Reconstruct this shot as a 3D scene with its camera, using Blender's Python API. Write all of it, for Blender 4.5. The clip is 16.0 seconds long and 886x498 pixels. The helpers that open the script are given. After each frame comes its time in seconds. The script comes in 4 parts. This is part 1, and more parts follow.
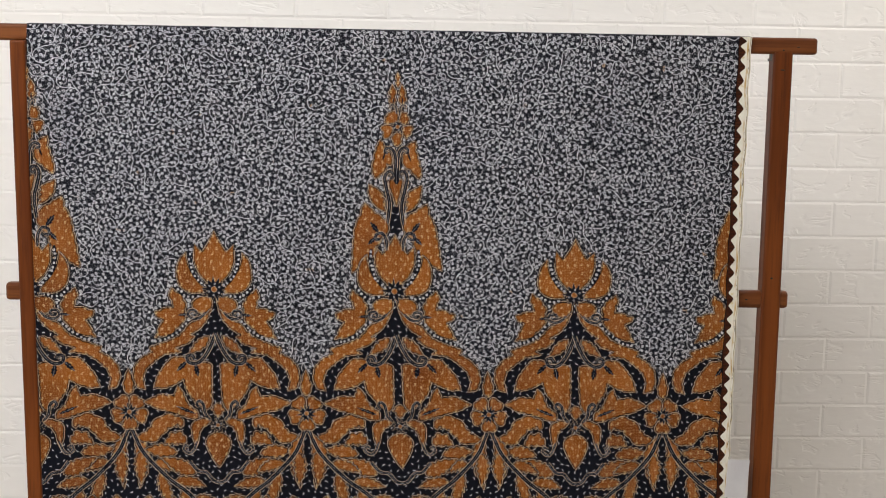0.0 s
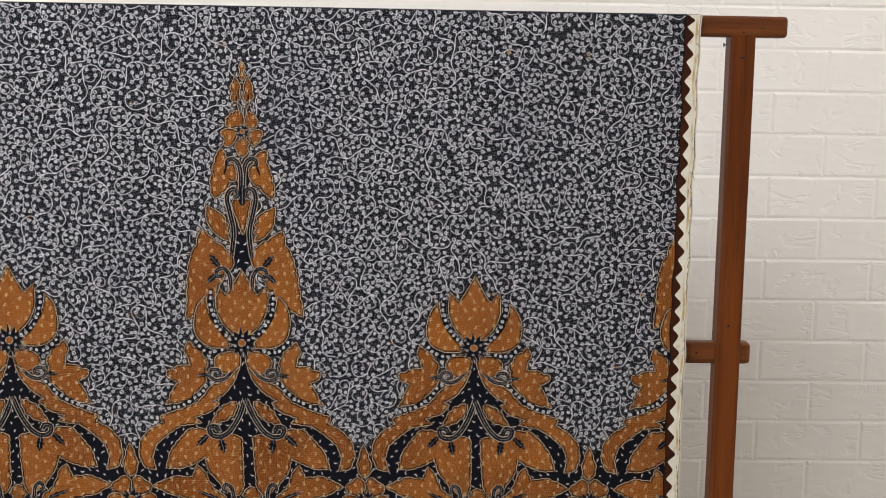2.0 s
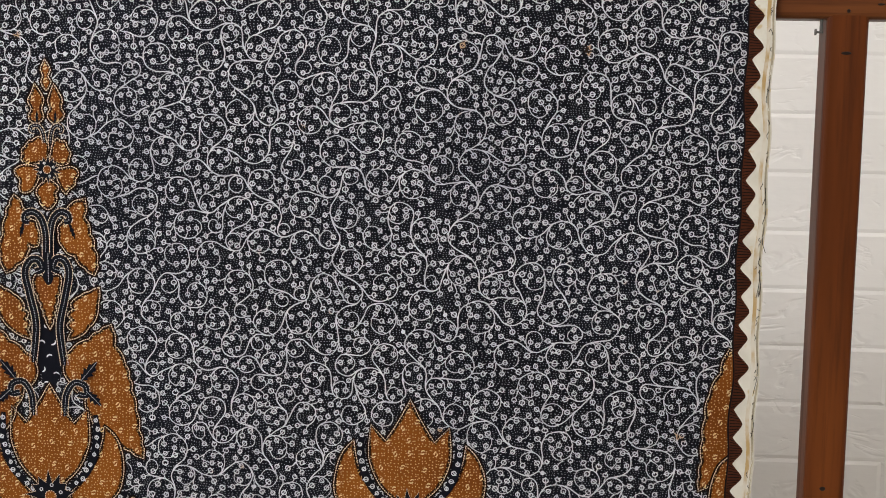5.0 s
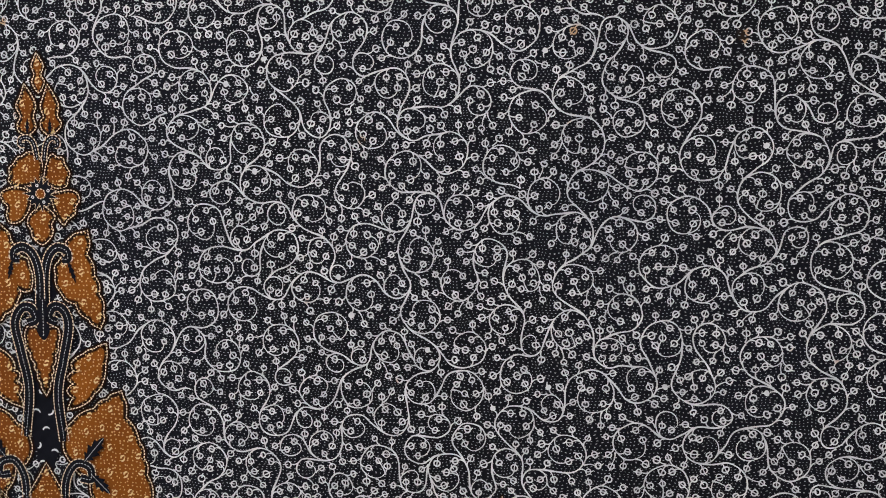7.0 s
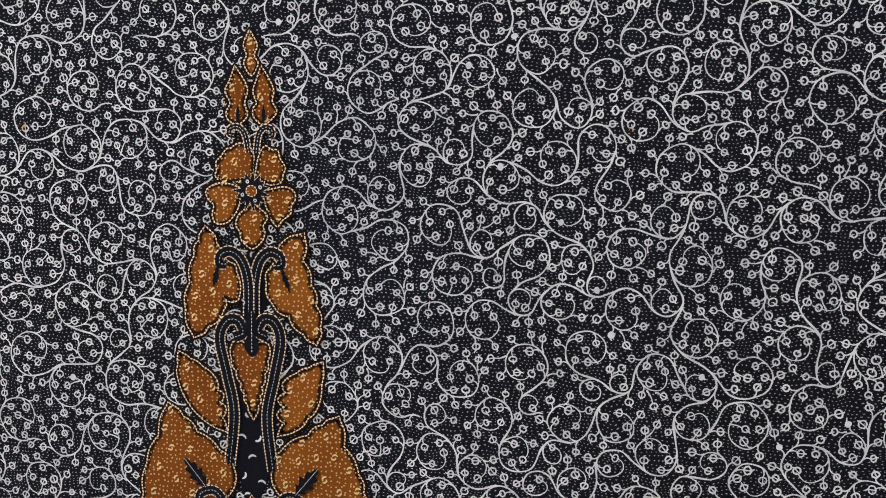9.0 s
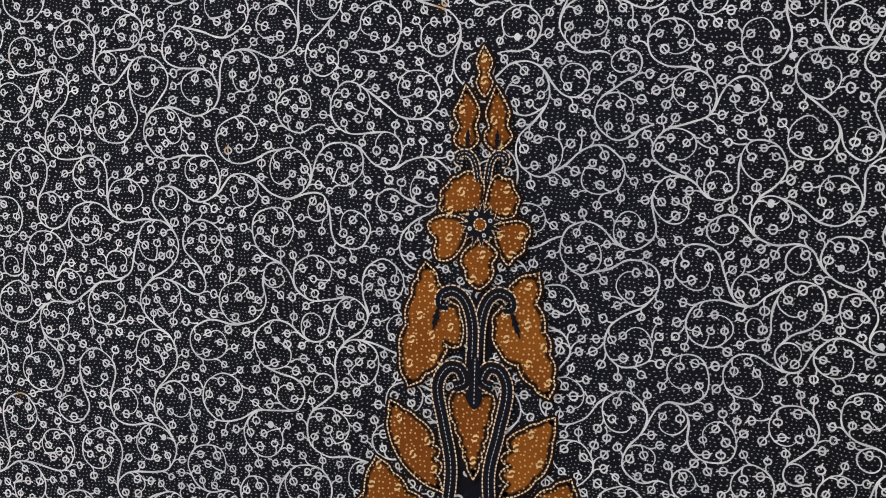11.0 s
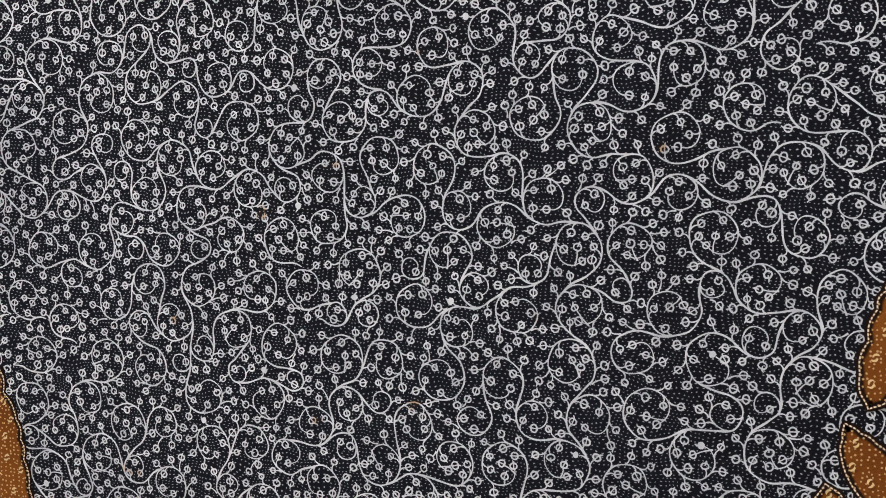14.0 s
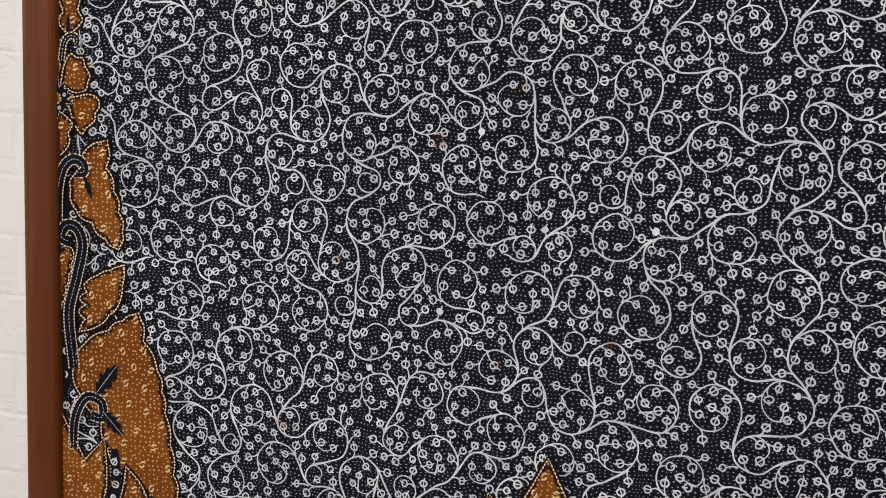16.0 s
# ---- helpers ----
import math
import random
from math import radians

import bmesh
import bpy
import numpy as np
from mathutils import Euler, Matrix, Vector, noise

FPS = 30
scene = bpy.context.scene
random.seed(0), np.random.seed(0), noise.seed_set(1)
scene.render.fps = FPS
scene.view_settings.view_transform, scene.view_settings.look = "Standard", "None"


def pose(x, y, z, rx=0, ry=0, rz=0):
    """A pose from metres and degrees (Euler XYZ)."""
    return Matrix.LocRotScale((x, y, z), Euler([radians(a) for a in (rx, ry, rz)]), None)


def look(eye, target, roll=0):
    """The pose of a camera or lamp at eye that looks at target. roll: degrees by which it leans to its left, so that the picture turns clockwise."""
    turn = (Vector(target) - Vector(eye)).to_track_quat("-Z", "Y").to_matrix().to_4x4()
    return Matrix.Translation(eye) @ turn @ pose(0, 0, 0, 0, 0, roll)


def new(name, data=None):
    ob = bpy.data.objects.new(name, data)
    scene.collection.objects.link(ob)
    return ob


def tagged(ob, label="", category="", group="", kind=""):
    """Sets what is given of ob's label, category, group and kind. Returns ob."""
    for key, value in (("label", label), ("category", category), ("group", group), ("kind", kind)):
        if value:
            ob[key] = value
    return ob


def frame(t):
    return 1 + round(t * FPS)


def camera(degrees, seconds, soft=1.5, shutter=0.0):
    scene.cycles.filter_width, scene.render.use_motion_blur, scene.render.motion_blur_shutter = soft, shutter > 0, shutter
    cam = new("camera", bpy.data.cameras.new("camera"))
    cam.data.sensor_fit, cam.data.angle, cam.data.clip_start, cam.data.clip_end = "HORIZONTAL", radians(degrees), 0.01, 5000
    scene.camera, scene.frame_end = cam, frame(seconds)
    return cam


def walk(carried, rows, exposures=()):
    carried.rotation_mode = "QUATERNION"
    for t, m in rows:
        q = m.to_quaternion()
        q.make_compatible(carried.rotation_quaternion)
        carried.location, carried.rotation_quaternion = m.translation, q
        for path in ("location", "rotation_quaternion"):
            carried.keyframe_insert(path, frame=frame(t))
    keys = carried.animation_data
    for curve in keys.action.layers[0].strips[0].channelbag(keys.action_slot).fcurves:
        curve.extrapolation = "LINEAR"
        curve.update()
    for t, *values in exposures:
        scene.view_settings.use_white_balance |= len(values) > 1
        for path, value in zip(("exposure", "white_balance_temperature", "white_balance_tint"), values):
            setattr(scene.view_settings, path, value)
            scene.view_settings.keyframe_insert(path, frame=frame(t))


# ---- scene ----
import itertools

cam = camera(37.6, 16.0, soft=0.98)
PATH = [
    (0, (0.001, -2.19, 1.317), (0.074, -0.209, 1.055), 1.0),
    (0.5, (0.048, -2.071, 1.308), (0.122, -0.089, 1.048), 1.0),
    (1, (0.111, -1.934, 1.317), (0.183, 0.047, 1.052), 1.1),
    (1.5, (0.167, -1.817, 1.304), (0.233, 0.165, 1.043), 1.0),
    (2, (0.218, -1.697, 1.321), (0.272, 0.283, 1.043), 1.0),
    (2.5, (0.264, -1.566, 1.314), (0.304, 0.417, 1.053), 0.9),
    (3, (0.297, -1.451, 1.309), (0.34, 0.532, 1.054), 0.9),
    (3.5, (0.324, -1.341, 1.305), (0.345, 0.643, 1.056), 1.0),
    (3.7, (0.336, -1.297, 1.305), (0.349, 0.688, 1.058), 1.0),
    (5.8, (0.42, -0.923, 1.294), (0.192, 1.051, 1.069), 0.8),
    (6, (0.418, -0.888, 1.3), (0.177, 1.084, 1.067), 0.7),
    (6.5, (0.407, -0.826, 1.307), (0.141, 1.141, 1.061), 0.7),
    (7, (0.393, -0.797, 1.309), (0.084, 1.163, 1.053), 0.7),
    (7.5, (0.377, -0.775, 1.303), (0.026, 1.176, 1.037), 0.6),
    (8, (0.348, -0.75, 1.299), (-0.04, 1.194, 1.035), 0.7),
    (8.5, (0.312, -0.722, 1.303), (-0.109, 1.214, 1.035), 0.6),
    (9, (0.276, -0.701, 1.303), (-0.17, 1.23, 1.03), 0.7),
    (9.2, (0.266, -0.695, 1.302), (-0.194, 1.232, 1.029), 0.7),
    (11.3, (0.156, -0.643, 1.299), (-0.428, 1.255, 1.064), 1.6),
    (11.5, (0.143, -0.644, 1.302), (-0.45, 1.251, 1.06), 1.6),
    (12, (0.12, -0.647, 1.297), (-0.512, 1.235, 1.062), 1.6),
    (12.5, (0.1, -0.65, 1.299), (-0.584, 1.214, 1.061), 1.7),
    (13, (0.073, -0.651, 1.3), (-0.652, 1.197, 1.053), 1.7),
    (13.5, (0.034, -0.651, 1.295), (-0.706, 1.191, 1.053), 1.8),
    (14, (0.002, -0.652, 1.291), (-0.739, 1.189, 1.05), 1.9),
    (14.5, (-0.027, -0.649, 1.284), (-0.766, 1.195, 1.049), 2.0),
    (15, (-0.059, -0.639, 1.279), (-0.795, 1.206, 1.046), 1.9),
    (15.5, (-0.091, -0.635, 1.263), (-0.819, 1.213, 1.029), 2.0),
    (16, (-0.115, -0.645, 1.237), (-0.844, 1.204, 1.017), 2.0),
]
walk(cam, [(t, look(eye, target, roll)) for t, eye, target, roll in PATH],
     exposures=[(0.0, -0.08), (3.5, -0.12), (6.5, -0.2), (9.5, -0.2), (12.0, -0.26), (16.0, -0.27)])

# ---------------------------------------------------------------- light
world = bpy.data.worlds.new("room_world")
scene.world = world
world.use_nodes = True
world.node_tree.nodes["Background"].inputs[0].default_value = (1.0, 0.97, 0.93, 1)
world.node_tree.nodes["Background"].inputs[1].default_value = 0.12


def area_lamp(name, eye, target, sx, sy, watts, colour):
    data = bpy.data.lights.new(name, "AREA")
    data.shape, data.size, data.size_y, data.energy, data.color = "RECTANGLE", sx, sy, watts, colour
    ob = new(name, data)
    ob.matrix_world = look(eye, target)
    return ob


# a wide ceiling light in front of the rack, and daylight from the side of the room
area_lamp("ceiling_light", (-0.55, -1.5, 2.72), (-0.2, -0.4, 0.4), 1.5, 1.4, 95, (1.0, 0.975, 0.965))
# added warm lamp, not in view, that brightens the right of the brick wall
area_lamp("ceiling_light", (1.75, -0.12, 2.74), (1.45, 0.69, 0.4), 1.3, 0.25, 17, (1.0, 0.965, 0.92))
area_lamp("window_light", (-3.06, -1.6, 1.7), (0.0, -1.6, 1.7), 1.4, 1.4, 40, (0.94, 0.97, 1.0))


# ---------------------------------------------------------------- materials
class Mat:
    """A small node-tree writer around one Principled surface."""

    def __init__(self, name, rough=0.8, spec=0.3):
        self.m = bpy.data.materials.new(name)
        self.m.use_nodes = True
        self.t = self.m.node_tree
        self.p = self.t.nodes["Principled BSDF"]
        self.p.inputs["Roughness"].default_value = rough
        self.p.inputs["Specular IOR Level"].default_value = spec

    def n(self, kind, **sets):
        node = self.t.nodes.new(kind)
        for k, v in sets.items():
            node.inputs[k].default_value = v
        return node

    def link(self, a, b):
        self.t.links.new(a, b)

    def math(self, op, a, b=0.0, c=0.0):
        node = self.t.nodes.new("ShaderNodeMath")
        node.operation = op
        for i, v in enumerate((a, b, c)):
            if isinstance(v, (int, float)):
                node.inputs[i].default_value = v
            else:
                self.link(v, node.inputs[i])
        return node.outputs[0]

    def mix(self, fac, a, b):
        node = self.t.nodes.new("ShaderNodeMix")
        node.data_type = "RGBA"
        for sock, v in ((node.inputs[0], fac), (node.inputs[6], a), (node.inputs[7], b)):
            if isinstance(v, (int, float)):
                sock.default_value = v
            elif isinstance(v, tuple):
                sock.default_value = (*v, 1)
            else:
                self.link(v, sock)
        return node.outputs[2]

    def noise(self, scale, detail=3.0, vector=None, rough=0.55):
        node = self.n("ShaderNodeTexNoise", Scale=scale, Detail=detail, Roughness=rough)
        self.link(vector if vector else self.obj(), node.inputs["Vector"])
        return node.outputs[0]

    def obj(self):
        node = self.t.nodes.get("coords") or self.t.nodes.new("ShaderNodeTexCoord")
        node.name = "coords"
        return node.outputs["Object"]

    def scaled(self, x, y, z):
        node = self.t.nodes.new("ShaderNodeMapping")
        node.inputs["Scale"].default_value = (x, y, z)
        self.link(self.obj(), node.inputs["Vector"])
        return node.outputs[0]

    def ramp(self, v, lo, hi):
        node = self.t.nodes.new("ShaderNodeMapRange")
        node.interpolation_type = "SMOOTHSTEP"
        self.link(v, node.inputs[0])
        node.inputs[1].default_value, node.inputs[2].default_value = lo, hi
        return node.outputs[0]

    def bump(self, height, dist, strength=1.0):
        node = self.n("ShaderNodeBump", Distance=dist, Strength=strength)
        self.link(height, node.inputs["Height"])
        self.link(node.outputs[0], self.p.inputs["Normal"])

    def colour(self, c):
        if isinstance(c, tuple):
            self.p.inputs["Base Color"].default_value = (*c, 1)
        else:
            self.link(c, self.p.inputs["Base Color"])
        return self.m

    def weave(self):
        """Plain cotton weave as fine relief."""
        wx = self.n("ShaderNodeTexWave", Scale=420.0, Distortion=0.6)
        wx.bands_direction = "X"
        wz = self.n("ShaderNodeTexWave", Scale=420.0, Distortion=0.6)
        wz.bands_direction = "Z"
        self.link(self.obj(), wx.inputs["Vector"])
        self.link(self.obj(), wz.inputs["Vector"])
        h = self.math("ADD", wx.outputs[1], wz.outputs[1])
        h = self.math("ADD", h, self.math("MULTIPLY", self.noise(22.0, 2.0), 3.0))
        self.bump(h, 0.0002, 0.5)


GROUND = (0.0058, 0.0064, 0.0112)
CHALK = (0.50, 0.51, 0.56)


def ground_material(dots):
    m = Mat("indigo_cotton_dotted" if dots else "indigo_cotton", 0.9, 0.08)
    big = m.noise(5.0, 3.0)
    col = m.mix(m.ramp(big, 0.35, 0.7), GROUND, (0.0050, 0.0052, 0.0080))
    stain = m.ramp(m.noise(31.0, 2.0), 0.70, 0.78)
    col = m.mix(m.math("MULTIPLY", stain, 0.5), col, (0.045, 0.022, 0.007))
    if dots:
        warp = m.noise(60.0, 1.0)
        warp2 = m.noise(47.0, 1.0, m.scaled(1.1, 1, 0.9))
        sep = m.n("ShaderNodeSeparateXYZ")
        m.link(m.obj(), sep.inputs[0])
        v = m.math("ADD", m.math("MULTIPLY", sep.outputs[2], 1 / 0.00208), m.math("MULTIPLY", warp, 5.0))
        row = m.math("FLOOR", v)
        shift = m.math("MULTIPLY", m.math("FRACT", m.math("MULTIPLY", m.math("SINE", m.math("MULTIPLY", row, 12.99)), 43.7)), 1.0)
        u = m.math("ADD", m.math("ADD", m.math("MULTIPLY", sep.outputs[0], 1 / 0.0026), shift), m.math("MULTIPLY", warp2, 4.2))
        du = m.math("MULTIPLY", m.math("SUBTRACT", m.math("FRACT", u), 0.5), 0.0026)
        dv = m.math("MULTIPLY", m.math("SUBTRACT", m.math("FRACT", v), 0.5), 0.00208)
        du = m.math("MULTIPLY", du, 0.6)
        d2 = m.math("SQRT", m.math("ADD", m.math("MULTIPLY", du, du), m.math("MULTIPLY", dv, dv)))
        size = m.math("ADD", 0.00016, m.math("MULTIPLY", m.noise(170.0, 1.0), 0.00019))
        dot = m.math("LESS_THAN", d2, size)
        col = m.mix(m.math("MULTIPLY", dot, 0.64), col, CHALK)
    m.weave()
    return m.colour(col)


def brown_material(halo):
    m = Mat("soga_brown_halo" if halo else "soga_brown_cotton", 0.9, 0.08)
    tone = m.ramp(m.noise(9.0, 3.0), 0.3, 0.72)
    col = m.mix(tone, (0.130, 0.034, 0.0052), (0.250, 0.080, 0.0105))
    info = m.t.nodes.new("ShaderNodeObjectInfo")
    col = m.mix(m.math("MULTIPLY", info.outputs["Random"], 0.35), col, (0.165, 0.046, 0.0075))
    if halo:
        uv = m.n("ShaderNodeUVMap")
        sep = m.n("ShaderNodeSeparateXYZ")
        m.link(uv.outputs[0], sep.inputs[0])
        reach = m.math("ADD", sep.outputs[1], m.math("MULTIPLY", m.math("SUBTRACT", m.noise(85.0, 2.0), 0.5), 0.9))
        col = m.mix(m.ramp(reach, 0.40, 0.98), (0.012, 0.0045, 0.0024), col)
    vor = m.n("ShaderNodeTexVoronoi", Scale=350.0, Randomness=0.62)
    vor.voronoi_dimensions = "2D"
    rot = m.n("ShaderNodeMapping", Rotation=(radians(90), 0, 0))
    m.link(m.obj(), rot.inputs["Vector"])
    m.link(rot.outputs[0], vor.inputs["Vector"])
    dot = m.math("LESS_THAN", vor.outputs["Distance"], m.math("ADD", 0.095, m.math("MULTIPLY", m.noise(90.0, 1.0), 0.17)))
    col = m.mix(m.math("MULTIPLY", dot, 0.64), col, (0.66, 0.43, 0.19))
    m.weave()
    return m.colour(col)


def dotted_line_material(name, on, off, pitch, fill):
    """Wax dots in a row: u runs in metres along the line."""
    m = Mat(name, 0.9, 0.08)
    uv = m.n("ShaderNodeUVMap")
    sep = m.n("ShaderNodeSeparateXYZ")
    m.link(uv.outputs[0], sep.inputs[0])
    w = m.math("ADD", m.math("MULTIPLY", sep.outputs[0], 1 / pitch), m.math("MULTIPLY", m.noise(180.0, 1.0), 0.8))
    d = m.math("ABSOLUTE", m.math("SUBTRACT", m.math("FRACT", w), 0.5))
    return m.colour(m.mix(m.math("LESS_THAN", d, fill / 2), off, on))


def chalk_material():
    m = Mat("undyed_cotton_line", 0.9, 0.08)
    col = m.mix(m.ramp(m.noise(70.0, 3.0), 0.35, 0.7), (0.47, 0.476, 0.522), (0.63, 0.632, 0.675))
    col = m.mix(m.math("MULTIPLY", m.ramp(m.noise(7.0, 2.0), 0.5, 0.72), 0.45), col, (0.36, 0.365, 0.43))
    stain = m.ramp(m.noise(31.0, 2.0), 0.685, 0.74)
    return m.colour(m.mix(m.math("MULTIPLY", stain, 0.75), col, (0.42, 0.22, 0.055)))


def wood_material():
    m = Mat("varnished_teak", 0.42, 0.13)
    fine = m.noise(1.0, 5.0, m.scaled(140.0, 140.0, 7.0), 0.65)
    broad = m.noise(1.0, 3.0, m.scaled(28.0, 28.0, 2.2))
    col = m.mix(m.ramp(broad, 0.3, 0.7), (0.082, 0.0200, 0.0043), (0.155, 0.0430, 0.0090))
    col = m.mix(m.math("MULTIPLY", m.ramp(fine, 0.45, 0.75), 0.8), col, (0.055, 0.0135, 0.004))
    m.link(m.math("ADD", 0.30, m.math("MULTIPLY", fine, 0.24)), m.p.inputs["Roughness"])
    m.bump(fine, 0.0004, 0.5)
    return m.colour(col)


def bar_wood_material():
    m = Mat("varnished_teak_lengthwise", 0.40, 0.2)
    fine = m.noise(1.0, 5.0, m.scaled(7.0, 140.0, 140.0), 0.65)
    broad = m.noise(1.0, 3.0, m.scaled(2.6, 28.0, 28.0))
    col = m.mix(m.ramp(broad, 0.3, 0.7), (0.092, 0.0265, 0.0068), (0.175, 0.057, 0.0145))
    col = m.mix(m.math("MULTIPLY", m.ramp(fine, 0.45, 0.75), 0.8), col, (0.060, 0.016, 0.005))
    m.link(m.math("ADD", 0.30, m.math("MULTIPLY", fine, 0.24)), m.p.inputs["Roughness"])
    m.bump(fine, 0.0004, 0.5)
    return m.colour(col)


def foam_material():
    m = Mat("white_foam_brick", 0.5, 0.35)
    info = m.t.nodes.new("ShaderNodeObjectInfo")
    off = m.n("ShaderNodeVectorMath")
    off.operation = "MULTIPLY_ADD"
    m.link(info.outputs["Location"], off.inputs[0])
    off.inputs[1].default_value = (3.1, 0, 5.3)
    m.link(m.obj(), off.inputs[2])
    crease = m.n("ShaderNodeTexNoise", Scale=13.0, Detail=4.0, Distortion=1.6)
    stretch = m.n("ShaderNodeMapping", Scale=(0.6, 1, 1.6))
    m.link(off.outputs[0], stretch.inputs["Vector"])
    m.link(stretch.outputs[0], crease.inputs["Vector"])
    ridge = m.ramp(m.math("ABSOLUTE", m.math("SUBTRACT", crease.outputs[0], 0.5)), 0.0, 0.075)
    where = m.n("ShaderNodeTexNoise", Scale=21.0, Detail=1.0)
    m.link(off.outputs[0], where.inputs["Vector"])
    ridge = m.math("MAXIMUM", ridge, m.ramp(where.outputs[0], 0.60, 0.50))
    fine = m.n("ShaderNodeTexNoise", Scale=38.0, Detail=5.0)
    m.link(stretch.outputs[0], fine.inputs["Vector"])
    h = m.math("ADD", m.math("MULTIPLY", ridge, 1.0), m.math("MULTIPLY", fine.outputs[0], 0.8))
    m.bump(h, 0.0032, 0.26)
    tone = m.noise(3.0, 3.0)
    col = m.mix(m.ramp(tone, 0.3, 0.7), (0.81, 0.79, 0.762), (0.85, 0.835, 0.812))
    return m.colour(m.mix(m.math("MULTIPLY", info.outputs["Random"], 0.2), col, (0.80, 0.775, 0.735)))


def plain(name, c, rough=0.8, spec=0.3, vary=0.12, scale=12.0):
    m = Mat(name, rough, spec)
    k = 1.0 - vary
    return m.colour(m.mix(m.ramp(m.noise(scale, 4.0), 0.3, 0.7), tuple(v * k for v in c), c))


def selvedge_material():
    m = Mat("undyed_selvedge", 0.9, 0.1)
    col = m.mix(m.ramp(m.noise(40.0, 4.0), 0.3, 0.7), (0.58, 0.55, 0.47), (0.69, 0.66, 0.58))
    stain = m.ramp(m.noise(95.0, 2.0), 0.60, 0.70)
    col = m.mix(m.math("MULTIPLY", stain, 0.6), col, (0.52, 0.37, 0.12))
    m.bump(m.noise(260.0, 2.0), 0.0004, 0.5)
    return m.colour(col)


def ochre_material():
    """Dye that has run into the cream edge in patches."""
    m = Mat("ochre_stained_selvedge", 0.9, 0.08)
    fac = m.ramp(m.noise(46.0, 4.0, m.scaled(2.0, 1.0, 0.8)), 0.40, 0.66)
    return m.colour(m.mix(m.math("MULTIPLY", fac, 0.85), (0.64, 0.60, 0.51), (0.42, 0.26, 0.07)))


M_DOTS = ground_material(True)
M_GROUND = ground_material(False)
M_BROWN = brown_material(False)
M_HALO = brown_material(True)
M_CREAM = dotted_line_material("cream_wax_dots", (0.68, 0.55, 0.43), (0.11, 0.055, 0.03), 0.0021, 0.62)
M_STITCH = dotted_line_material("white_wax_stitch", (0.50, 0.51, 0.56), (0.008, 0.008, 0.012), 0.0021, 0.55)
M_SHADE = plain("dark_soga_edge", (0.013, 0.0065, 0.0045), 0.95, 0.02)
M_CHALK = chalk_material()
M_SMARK = plain("pale_ochre_mark", (0.68, 0.49, 0.24), 0.9, 0.05)
M_BORDER = plain("dark_brown_border", (0.062, 0.018, 0.008), 0.9, 0.05, scale=60.0, vary=0.35)
M_INK = plain("black_border_line", (0.010, 0.008, 0.008), 0.9, 0.05)
M_SELV = selvedge_material()
M_HEM = plain("worn_hem", (0.46, 0.40, 0.28), scale=55.0, vary=0.4)
M_OCHRE = ochre_material()
M_WOOD = wood_material()
M_BAR = bar_wood_material()
M_FOAM = foam_material()
M_KNOT = plain("wood_knot", (0.012, 0.006, 0.004), 0.4)
M_PAPER = plain("white_paper", (0.78, 0.77, 0.78), 0.75)
M_JOINT = plain("foam_joint", (0.82, 0.81, 0.79))
M_ROOM = plain("room_paint", (0.74, 0.71, 0.67), scale=3.0)
M_FLOOR = plain("pale_floor_tile", (0.42, 0.37, 0.31), 0.35, 0.5)


